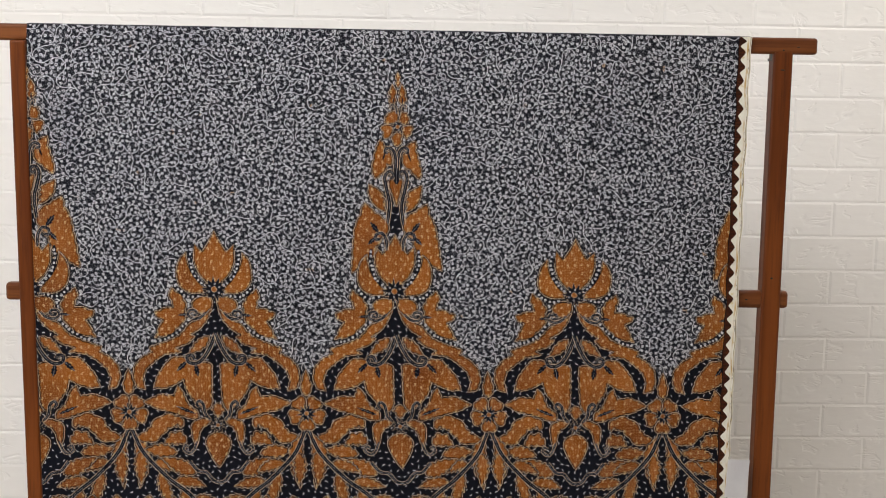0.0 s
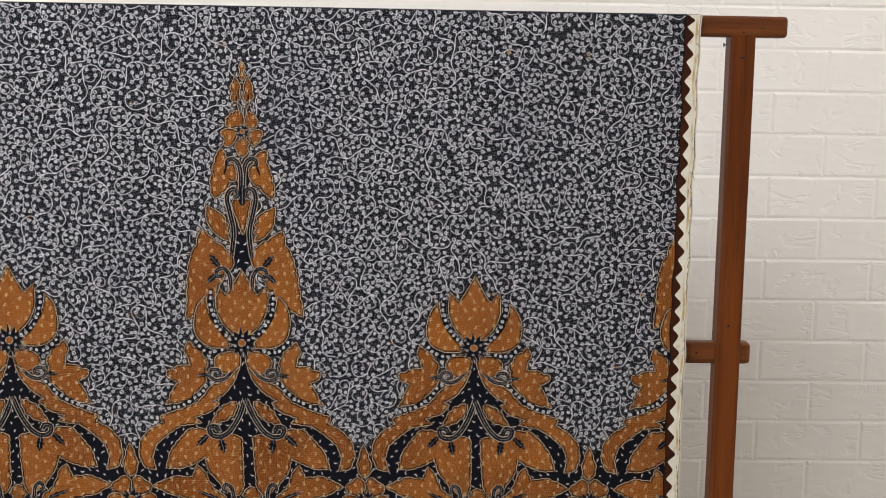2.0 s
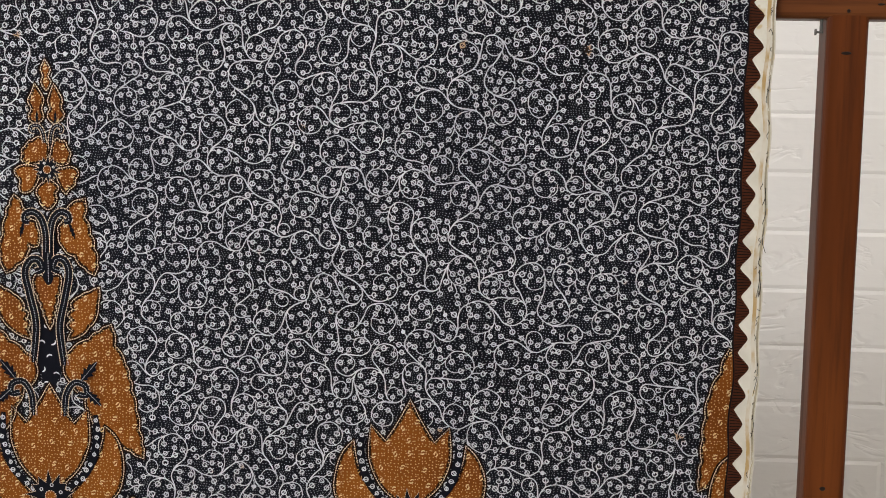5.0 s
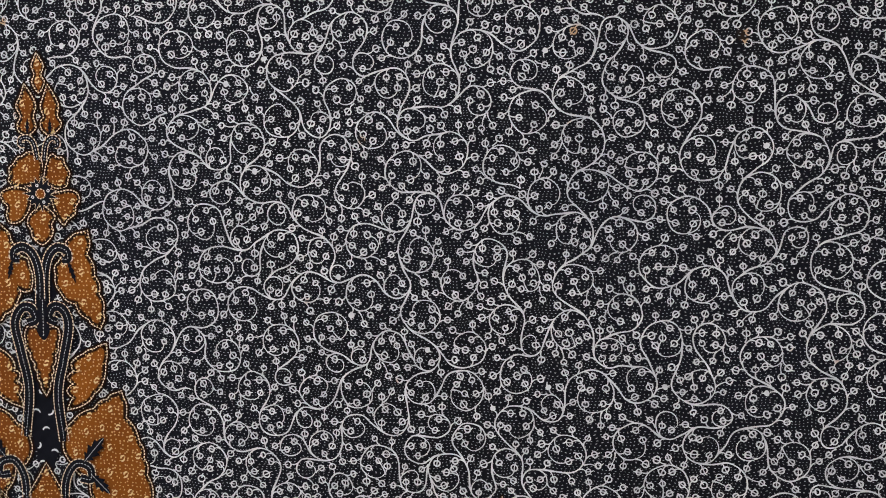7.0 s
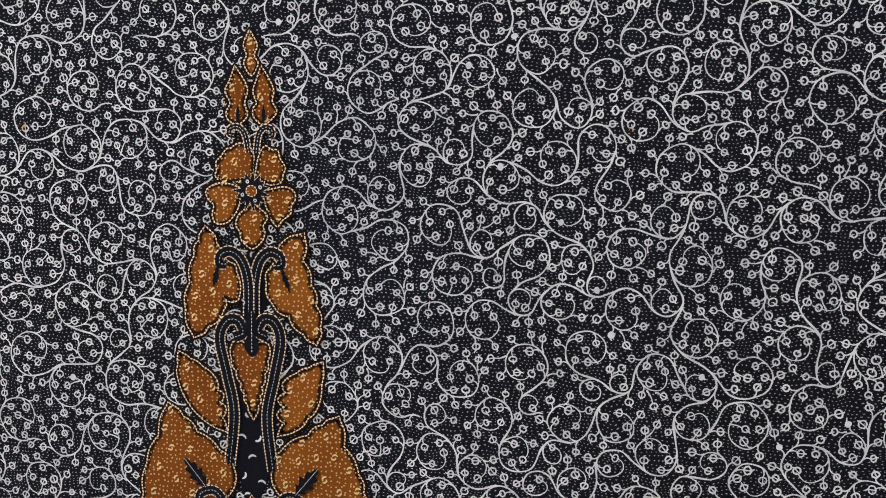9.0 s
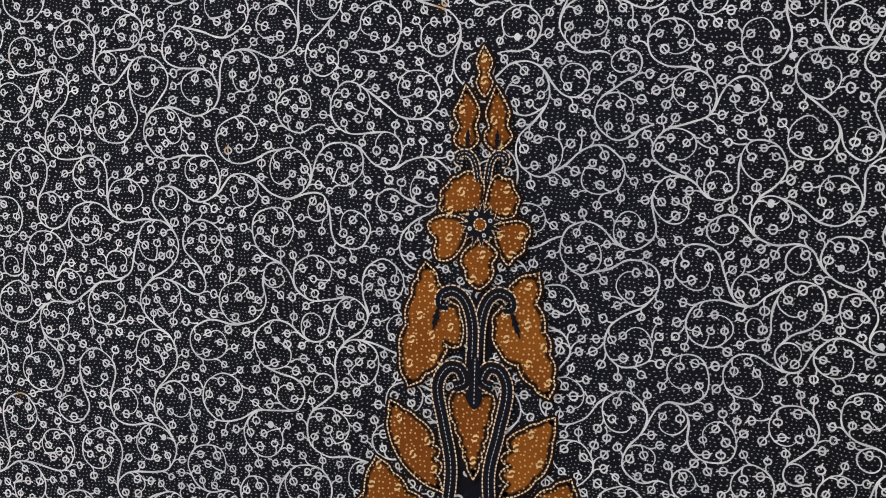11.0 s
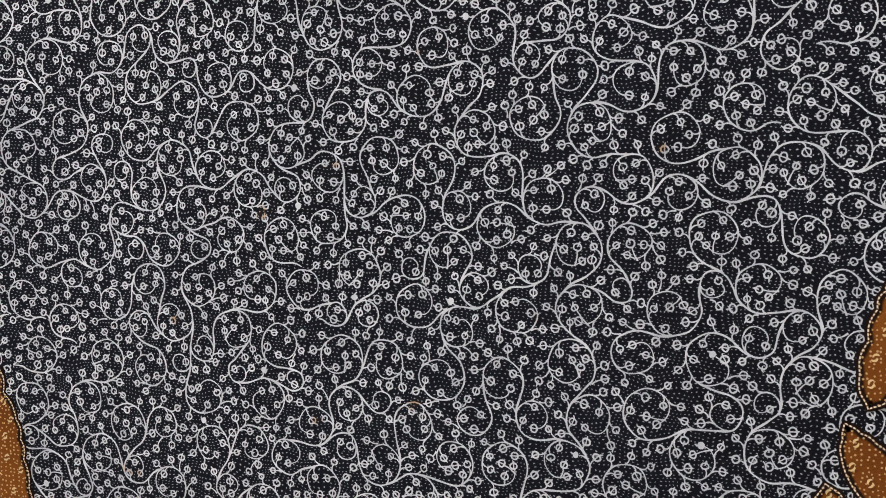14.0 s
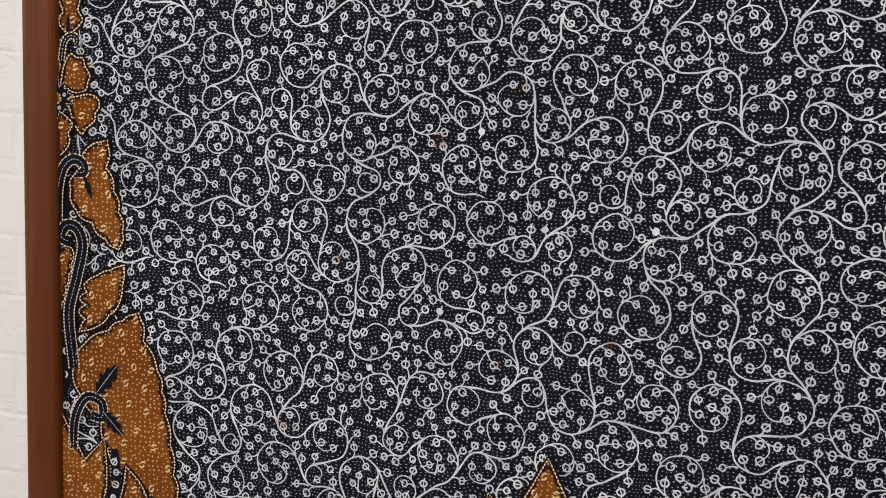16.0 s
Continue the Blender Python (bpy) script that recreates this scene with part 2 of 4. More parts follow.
# ---------------------------------------------------------------- mesh helpers
class Sheet:
    """Collects flat print (fills and ribbons, x and z in metres) that lies on the hanging cloth."""

    def __init__(self):
        self.v, self.f, self.m, self.uv = [], [], [], []

    def fill(self, pts, mat, lift):
        """A filled outline; where the sheet bends towards the post it is cut into narrow strips."""
        pts = [tuple(p) for p in pts]
        if min(p[0] for p in pts) < -0.49:
            cuts = [-9.0] + [-0.609 + 0.005 * k for k in range(1, 25)] + [9.0]
            pieces = [half_plane(half_plane(pts, a, 1), b, -1) for a, b in zip(cuts[:-1], cuts[1:])]
        else:
            pieces = [pts]
        for piece in pieces:
            if len(piece) < 3:
                continue
            base = len(self.v)
            for x, z in piece:
                self.v.append((x, drape(x, z) - lift, z))
                self.uv.append((x, z))
            self.f.append(tuple(range(base, base + len(piece))))
            self.m.append(mat)

    def ribbon(self, pts, width, mat, lift, closed=False, offset=0.0, clip=True):
        p = np.asarray(pts, float)
        if len(p) < 2:
            return
        if closed:
            t = np.roll(p, -1, 0) - np.roll(p, 1, 0)
        else:
            t = np.gradient(p, axis=0)
        ln = np.hypot(t[:, 0], t[:, 1])
        ln[ln < 1e-9] = 1
        nrm = np.stack([-t[:, 1] / ln, t[:, 0] / ln], 1)
        w = np.broadcast_to(np.asarray(width, float), (len(p),))[:, None] / 2
        a, b = p + nrm * (offset + w), p + nrm * (offset - w)
        if clip:
            for q in (a, b):
                q[:, 0] = np.clip(q[:, 0], CLOTH_L + 0.0003, 0.5820)
        run = np.concatenate([[0], np.cumsum(np.hypot(*np.diff(p, axis=0).T))])
        base = len(self.v)
        for i in range(len(p)):
            for q, side in ((a[i], 1), (b[i], 0)):
                self.v.append((q[0], drape(q[0], q[1]) - lift, q[1]))
                self.uv.append((run[i], side))
        n = len(p)
        for i in range(n if closed else n - 1):
            j = (i + 1) % n
            if clip and not (inside_cloth(p[i]) and inside_cloth(p[j])):
                continue
            if closed and j == 0:
                k = len(self.v)
                for q, side in ((a[0], 1), (b[0], 0)):
                    self.v.append((q[0], drape(q[0], q[1]) - lift, q[1]))
                    self.uv.append((run[-1] + 0.001, side))
                self.f.append((base + 2 * i, base + 2 * i + 1, k + 1, k))
            else:
                self.f.append((base + 2 * i, base + 2 * i + 1, base + 2 * j + 1, base + 2 * j))
            self.m.append(mat)

    def mesh(self, name, mats):
        me = bpy.data.meshes.new(name)
        me.from_pydata(self.v, [], self.f)
        for m in mats:
            me.materials.append(m)
        me.polygons.foreach_set("material_index", self.m)
        layer = me.uv_layers.new(name="UVMap")
        loops = np.empty(len(me.loops), int)
        me.loops.foreach_get("vertex_index", loops)
        layer.data.foreach_set("uv", np.asarray(self.uv, float)[loops].ravel())
        me.update()
        return me


def half_plane(pts, x, side):
    """The part of an outline to one side of the upright line at x."""
    out = []
    for (x0, z0), (x1, z1) in zip(pts, pts[1:] + pts[:1]):
        a, b = (x0 - x) * side >= 0, (x1 - x) * side >= 0
        if a:
            out.append((x0, z0))
        if a != b:
            out.append((x, z0 + (z1 - z0) * (x - x0) / (x1 - x0)))
    return out


def under(parent, child):
    child.parent = parent
    child.matrix_parent_inverse = parent.matrix_basis.inverted()
    return child


def part(name, data, parent, label=""):
    """Links a mesh, or a bmesh, as one object under a thing or a part."""
    if isinstance(data, bmesh.types.BMesh):
        me = bpy.data.meshes.new(name)
        data.to_mesh(me)
        data.free()
        data = me
    ob = under(parent, new(name, data))
    if label:
        ob["label"] = label
    return ob


def block(x0, x1, y0, y1, z0, z1, bevel=0.0, segments=2):
    bm = bmesh.new()
    m = Matrix.Translation(((x0 + x1) / 2, (y0 + y1) / 2, (z0 + z1) / 2)) @ Matrix.Diagonal((x1 - x0, y1 - y0, z1 - z0, 1))
    bmesh.ops.create_cube(bm, size=1, matrix=m)
    if bevel:
        bmesh.ops.bevel(bm, geom=bm.edges[:], offset=bevel, segments=segments, affect="EDGES", profile=0.5)
    return bm


def paint(bm, *mats):
    me = bpy.data.meshes.new("part")
    bm.to_mesh(me)
    bm.free()
    for m in mats:
        me.materials.append(m)
    return me


# ---------------------------------------------------------------- room
WALL_Y = 0.69
for name, dims, mat in (
    ("floor", (-3.1, 3.1, -3.6, 0.82, -0.1, 0.0), M_FLOOR),
    ("ceiling", (-3.1, 3.1, -3.6, 0.82, 2.8, 2.9), M_ROOM),
    ("wall_north", (-3.1, 3.1, WALL_Y + 0.012, 0.82, 0.0, 2.8), M_JOINT),
    ("wall_south", (-3.1, 3.1, -3.7, -3.6, 0.0, 2.8), M_ROOM),
    ("wall_east", (3.0, 3.1, -3.6, WALL_Y, 0.0, 2.8), M_ROOM),
):
    ob = new(name, paint(block(*dims), mat))
    tagged(ob, kind="structure", category=name.split("_")[0])
    if name == "wall_north":
        wall_north = ob
        tagged(ob, label="white wall clad in embossed foam brick panels")

west = bmesh.new()
for y0, y1, z0, z1 in ((-3.6, -2.3, 0.0, 2.8), (-0.9, WALL_Y, 0.0, 2.8), (-2.3, -0.9, 0.0, 1.0), (-2.3, -0.9, 2.4, 2.8)):
    bmesh.ops.create_cube(west, size=1, matrix=Matrix.Translation((-3.05, (y0 + y1) / 2, (z0 + z1) / 2)) @ Matrix.Diagonal((0.1, y1 - y0, z1 - z0, 1)))
tagged(new("wall_west", paint(west, M_ROOM)), kind="structure", category="wall")

# ---------------------------------------------------------------- rack
rack = new("display_rack")
rack.location = (0.02, 0.02, 0)
tagged(rack, "dark varnished wooden rack with posts and crossbar standing on floor", "clothes rack")


def sheared(bm, lean, about):
    for v in bm.verts:
        v.co.x += lean * (v.co.z - about)
    return bm


def timber(name, mat, dims, lean=0.0, about=1.36, label="", bevel=0.004):
    me = paint(sheared(block(*dims, bevel=bevel, segments=3), lean, about), mat)
    for p in me.polygons:
        p.use_smooth = False
    return part(name, me, rack, label)


timber("top_bar", M_BAR, (-0.700, 0.708, 0.004, 0.038, 1.3650, 1.3925), bevel=0.005)
post_r = timber("post", M_WOOD, (0.634, 0.6670, 0.0045, 0.037, 0.06, 1.374))
timber("post", M_WOOD, (-0.6288, -0.6045, -0.0225, 0.030, 0.06, 1.365), -0.0145, 1.12)
timber("crossbar", M_BAR, (-0.6590, 0.6825, 0.0115, 0.033, 0.9290, 0.9590), bevel=0.006)
for x in (0.650, -0.620):
    timber("foot", M_BAR, (x - 0.03, x + 0.03, -0.2, 0.24, 0.0, 0.06), bevel=0.006)


def spot(name, x, z, y, rx, rz, parent):
    bm = bmesh.new()
    bmesh.ops.create_cone(bm, cap_ends=True, segments=12, radius1=1, radius2=0.8, depth=1)
    bmesh.ops.transform(bm, verts=bm.verts, matrix=Matrix.Translation((x, y, z)) @ Matrix.Rotation(radians(90), 4, "X") @ Matrix.Diagonal((rx, rz, 0.0006, 1)))
    part(name, paint(bm, M_KNOT), parent)


spot("knot", 0.650, 1.3385, 0.0044, 0.0045, 0.0014, post_r)
spot("knot", 0.649, 0.9830, 0.0044, 0.0026, 0.0020, post_r)
spot("knot", 0.675, 1.3770, 0.0039, 0.0032, 0.0010, rack.children[0])
spot("nail_hole", 0.650, 1.3715, 0.0039, 0.0016, 0.0016, rack.children[0])
spot("knot", 0.609, 0.9440, 0.0114, 0.0026, 0.0014, rack.children[3])

# a bent nail under the bar beside the post
nail = bmesh.new()
for length, radius, at, turn in ((0.011, 0.0012, (0.6305, 0.010, 1.3600), 0), (0.006, 0.0010, (0.6290, 0.010, 1.3550), 90), (0.0012, 0.0026, (0.6262, 0.010, 1.3550), 90)):
    bmesh.ops.create_cone(nail, cap_ends=True, segments=10, radius1=radius, radius2=radius, depth=length, matrix=Matrix.Translation(at) @ Matrix.Rotation(radians(turn), 4, "Y"))
part("nail", paint(nail, plain("dull_iron", (0.10, 0.095, 0.09), 0.45, 0.5)), rack, "dull bent iron nail")

# ---------------------------------------------------------------- cloth
CLOTH_L, CLOTH_TOP, CLOTH_BOTTOM = -0.609, 1.3935, 0.36


def edge_right(z):
    return 0.5908 + 0.005 * (z - 1.2) + 0.0009 * math.sin(z * 95.0) + 0.0006 * math.sin(z * 41.0 + 1.0)


def drape(x, z):
    """Depth of the hanging front sheet, which the post pushes forward along its fold."""
    y = -0.0006
    if x < -0.49:
        y -= 0.0165 * (-(x + 0.49) / 0.119) ** 1.15 * min(1.0, max(0.0, (1.386 - z) * 12))
    return y


def inside_cloth(p):
    return CLOTH_L < p[0] < edge_right(p[1]) - 0.002 and CLOTH_BOTTOM < p[1] < 1.3922


def warp(x, z):
    """The hand-drawn design drifts a little over the sheet."""
    side = np.interp(x, [-0.45, -0.15, 0.0, 0.16, 0.31, 0.47], [0.0045, 0.0055, 0.012, 0.0115, 0.0085, 0.0065])
    low = min(1.0, max(0.0, (x - 0.1) / 0.2)) * min(1.0, max(0.0, (z - 0.9) / 0.1))
    high = min(1.0, max(0.0, (-0.5 - x) / 0.03)) * math.exp(-((z - 1.085) / 0.045) ** 2)
    return x + side * max(0.0, 0.957 - z) / 0.22, z - 0.006 * low + 0.007 * high


cloth = new("batik_cloth")
cloth.location = (0, 0.018, CLOTH_TOP)
tagged(cloth, "indigo and brown batik cloth draped over a wooden rack", "batik cloth")


def fabric_mesh():
    """One sheet: up the front, over the bar and down behind it, with its own thickness."""
    verts, faces, nx = [], [], 72
    for z in np.linspace(CLOTH_BOTTOM, 1.3865, 60):
        for i in range(nx + 1):
            x = CLOTH_L + (edge_right(z) - CLOTH_L) * i / nx
            verts.append((x, drape(x, z), z))
    for k in range(1, 12):
        a = math.pi * k / 11
        for i in range(nx + 1):
            x = CLOTH_L + (edge_right(1.39) - CLOTH_L) * i / nx
            verts.append((x, 0.0212 - math.copysign(abs(math.cos(a)) ** 0.35, math.cos(a)) * 0.0218, 1.3865 + 0.0072 * math.sin(a) ** 0.5))
    for z in np.linspace(1.37, 0.42, 20):
        for i in range(nx + 1):
            x = CLOTH_L + (edge_right(z) - CLOTH_L) * i / nx
            verts.append((x, 0.0430 + 0.002 * math.sin(x * 8), z))
    n = len(verts) // (nx + 1)
    for r in range(n - 1):
        for i in range(nx):
            a = r * (nx + 1) + i
            faces.append((a, a + 1, a + nx + 2, a + nx + 1))
    me = bpy.data.meshes.new("fabric")
    me.from_pydata(verts, [], faces)
    me.materials.append(M_DOTS)
    for p in me.polygons:
        p.use_smooth = True
    return me


fabric = part("fabric", fabric_mesh(), cloth, "dark indigo dotted cotton sheet")
thick = fabric.modifiers.new("thickness", "SOLIDIFY")
thick.thickness, thick.offset = 0.0005, -1

# ---- raster of what is already drawn on the cloth (1 mm cells)
RX0, RZ0, RNX, RNZ = -0.62, 0.34, 1240, 1060
leaf_mask = np.zeros((RNX, RNZ), bool)
panel_mask = np.zeros((RNX, RNZ), bool)


def stamp(mask, pts):
    p = np.asarray(pts)
    i0, j0 = np.floor((p.min(0) - (RX0, RZ0)) / 0.001).astype(int)
    i1, j1 = np.ceil((p.max(0) - (RX0, RZ0)) / 0.001).astype(int)
    i0, j0, i1, j1 = max(i0, 0), max(j0, 0), min(i1, RNX), min(j1, RNZ)
    if i1 <= i0 or j1 <= j0:
        return
    gx, gz = np.meshgrid(RX0 + (np.arange(i0, i1) + 0.5) * 0.001, RZ0 + (np.arange(j0, j1) + 0.5) * 0.001, indexing="ij")
    inside = np.zeros(gx.shape, bool)
    q = np.roll(p, -1, 0)
    for (x0, z0), (x1, z1) in zip(p, q):
        if z0 == z1:
            continue
        cross = (z0 > gz) != (z1 > gz)
        inside ^= cross & (gx < (x1 - x0) * (gz - z0) / (z1 - z0) + x0)
    mask[i0:i1, j0:j1] |= inside


# ---- drawing tools of the batik: all in millimetres, u from the motif's axis, v up from the floor
def curve(pts, n=40):
    """A smooth line through a few points."""
    p = np.asarray(pts, float)
    if len(p) == 2:
        s = np.linspace(0, 1, n)[:, None]
        return p[0] * (1 - s) + p[1] * s
    q = np.vstack([2 * p[0] - p[1], p, 2 * p[-1] - p[-2]])
    out = []
    per = max(2, n // (len(p) - 1))
    for i in range(1, len(q) - 2):
        s = np.linspace(0, 1, per, endpoint=False)[:, None]
        a, b, c, d = q[i - 1], q[i], q[i + 1], q[i + 2]
        out.append(0.5 * (2 * b + (c - a) * s + (2 * a - 5 * b + 4 * c - d) * s ** 2 + (3 * b - a - 3 * c + d) * s ** 3))
    out.append(p[-1:])
    return np.vstack(out)


def leaf_outline(spine, left, right, lobes=5, depth=0.12, teeth=False, belly=0.45):
    """A leaf along a bent spine, with scalloped or toothed edges."""
    s = curve(spine, 56)
    t = np.gradient(s, axis=0)
    t /= np.maximum(np.hypot(t[:, 0], t[:, 1]), 1e-9)[:, None]
    nrm = np.stack([-t[:, 1], t[:, 0]], 1)
    k = np.linspace(0, 1, len(s))
    prof = np.sin(np.pi * k ** (math.log(0.5) / math.log(belly))) ** 0.85
    ph = (k * lobes) % 1
    wave = (np.abs(np.sin(np.pi * k * lobes)) if not teeth else ph ** 1.4) - 0.6
    w = prof * (1 + depth * 1.9 * wave)
    a, b = s + nrm * (w * left)[:, None], s - nrm * (w * right)[:, None]
    return np.vstack([a, b[::-1][1:-1]])


def corner_outline(corners, depth=2.3, bulge=0.05, step=10.5):
    """A form between sharp corners, its sides drawn in small scallops."""
    out = []
    c = np.asarray(corners, float)
    area = sum(c[i, 0] * c[(i + 1) % len(c), 1] - c[(i + 1) % len(c), 0] * c[i, 1] for i in range(len(c)))
    sgn = 1 if area > 0 else -1
    fore, aft = np.roll(c, -1, 0) - c, np.roll(c, 1, 0) - c
    acute = (fore * aft).sum(1) > 0.25 * np.hypot(*fore.T) * np.hypot(*aft.T)
    for i in range(len(c)):
        a, b = c[i], c[(i + 1) % len(c)]
        d = b - a
        L = np.hypot(*d)
        nrm = np.array([d[1], -d[0]]) / L * sgn
        n = max(1, int(round(L / step)))
        for s in np.linspace(0, 1, 7 * n, endpoint=False):
            keep = min([1.0] + [t * L / 8.0 for t, sharp in ((s, acute[i]), (1 - s, acute[(i + 1) % len(c)])) if sharp])
            out.append(a + d * s + nrm * (depth * keep * abs(math.sin(math.pi * s * n)) + bulge * keep * L * math.sin(math.pi * s)))
    return np.array(out)


rnd = random.Random(7)
order = [0]


def place(pts, axis, flip):
    """Millimetres about an axis to metres on the cloth, with the drift of the hand."""
    out = np.empty((len(pts), 2))
    for i, (u, v) in enumerate(np.asarray(pts, float)):
        out[i] = warp(axis + (-u if flip else u) / 1000, v / 1000)
    return out


def clamp_to_cloth(pts):
    return [(min(max(x, CLOTH_L + 0.0005), edge_right(z) - 0.004), max(z, CLOTH_BOTTOM + 0.002)) for x, z in pts]


def on_cloth(pts):
    return pts[:, 0].max() > CLOTH_L + 0.003 and pts[:, 0].min() < 0.60 and pts[:, 1].max() > CLOTH_BOTTOM + 0.01


def draw_leaf(pts, name="printed_leaf", label=""):
    if not on_cloth(pts):
        return
    order[0] += 1
    lift = 0.0008 + 0.00004 * (order[0] % 30)
    area = np.sum(pts[:, 0] * np.roll(pts[:, 1], -1) - np.roll(pts[:, 0], -1) * pts[:, 1])
    if area < 0:
        pts = pts[::-1]
    halo = min(0.0030, 0.14 * math.sqrt(abs(area) / 2))
    s = Sheet()
    s.fill(clamp_to_cloth(pts), 0, lift)
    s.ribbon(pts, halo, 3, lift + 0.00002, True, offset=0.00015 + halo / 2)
    s.ribbon(pts, 0.00076, 2, lift + 0.00003, True, offset=-0.0001)
    s.ribbon(pts, 0.0016, 1, lift + 0.00001, True, offset=-0.0011)
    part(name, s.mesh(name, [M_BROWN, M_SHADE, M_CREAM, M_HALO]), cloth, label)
    stamp(leaf_mask, pts)


def draw_scroll(pts, width=5.0, name="printed_scroll"):
    if not on_cloth(pts):
        return
    order[0] += 1
    lift = 0.0022 + 0.00003 * (order[0] % 20)
    w = width / 1000
    taper = np.clip(np.linspace(0, 1, len(pts)) * 8, 0.5, 1)
    s = Sheet()
    s.ribbon(pts, w * taper, 0, lift)
    for side in (1, -1):
        s.ribbon(pts, 0.0007, 1, lift + 0.00001, offset=side * w * 0.5)
    s.ribbon(pts, 0.0004, 2, lift + 0.000015)
    part(name, s.mesh(name, [M_GROUND, M_CREAM, M_STITCH]), cloth)
    a = np.gradient(pts, axis=0)
    a /= np.maximum(np.hypot(a[:, 0], a[:, 1]), 1e-9)[:, None]
    nn = np.stack([-a[:, 1], a[:, 0]], 1) * w / 2
    stamp(leaf_mask, np.vstack([pts + nn, (pts - nn)[::-1]]))


def draw_beads(points, axis, flip, width=7.0, step=7.6):
    """A dark gap between leaves, strung with small white rings."""
    line = place(curve(points, 40), axis, flip)
    if not on_cloth(line):
        return
    s = Sheet()
    s.ribbon(line, width / 1000 * np.sin(np.linspace(0.35, 2.8, len(line))) ** 0.5, 0, 0.00210)
    run = np.concatenate([[0], np.cumsum(np.hypot(*np.diff(line, axis=0).T))])
    for d in np.arange(step / 2000, run[-1], step / 1000):
        c = np.array([np.interp(d, run, line[:, 0]), np.interp(d, run, line[:, 1])])
        a = np.linspace(0, 2 * math.pi, 9, endpoint=False)
        c = c + np.array([rnd.uniform(-1, 1), rnd.uniform(-1, 1)]) * 0.0013
        r, tilt = rnd.uniform(0.0014, 0.0020), rnd.uniform(0, 6.28)
        s.ribbon(c + np.column_stack([np.cos(a) * rnd.uniform(0.8, 1.1), np.sin(a)]) * r, 0.0009, 1, 0.00212, True)
        e = np.array([math.cos(tilt), math.sin(tilt)]) * r
        s.ribbon(np.array([c - e, c + e, c + e * 1.7]), np.array([0.0007, 0.0008, 0.0005]), 1, 0.00214)
    part("printed_bead_band", s.mesh("bead_band", [M_GROUND, M_CHALK]), cloth)


def draw_sprig(base, tip, width, axis, flip):
    """A small dark serrated sprig on a leaf."""
    pts = place(leaf_outline([base, tip], width, width, 4, 0.35, True), axis, flip)
    if not on_cloth(pts):
        return
    s = Sheet()
    s.fill(clamp_to_cloth(pts), 0, 0.0028)
    if width > 2.5:
        s.ribbon(place(curve([base, tip], 12), axis, flip), 0.00022, 1, 0.00285)
    part("printed_sprig", s.mesh("sprig", [M_GROUND, M_CHALK]), cloth)


def draw_star(cu, cv, r_in, r_out, spikes, r_disc, axis, name="printed_blossom"):
    """A dark spiked heart with a brown disc."""
    pts = []
    for i in range(spikes * 2):
        a = math.pi * i / spikes + 0.2
        r = (r_out if i % 2 == 0 else r_in) * (1 + 0.12 * math.sin(i * 2.3))
        pts.append((cu + r * math.cos(a), cv + r * math.sin(a)))
    p = place(pts, axis, False)
    if not on_cloth(p):
        return
    s = Sheet()
    s.fill(clamp_to_cloth(p), 0, 0.00290)
    s.ribbon(p, 0.0007, 1, 0.00292, True)
    disc = place([(cu + r_disc * math.cos(a), cv + r_disc * math.sin(a)) for a in np.linspace(0, 2 * math.pi, 20, endpoint=False)], axis, False)
    s.fill(clamp_to_cloth(disc), 2, 0.00294)
    s.ribbon(disc, 0.0006, 1, 0.00296, True)
    small = r_in < 9
    for i in range(4 if small else max(5, spikes // 2)):
        a = 2 * math.pi * i / (4 if small else max(5, spikes // 2)) + 0.4
        q = 0.8 if small else 1.3
        r = (r_disc + r_in) * 0.55
        ring = place([(cu + r * math.cos(a) + q * math.cos(b), cv + r * math.sin(a) + q * math.sin(b)) for b in np.linspace(0, 2 * math.pi, 9, endpoint=False)], axis, False)
        if on_cloth(ring):
            s.ribbon(ring, 0.0007, 3, 0.00294, True)
    part(name, s.mesh(name, [M_GROUND, M_CREAM, M_BROWN, M_CHALK]), cloth)
    stamp(leaf_mask, p)


def jit(pts, a=0.7):
    return [(u + rnd.uniform(-a, a), v + rnd.uniform(-a, a)) for u, v in pts]


def sided(axis, fn):
    for flip in (False, True):
        fn(flip)


def ring_of(pts, n=60):
    """A smooth outline that starts and ends in one sharp point."""
    return curve(list(pts) + [pts[0]], n)[:-1]


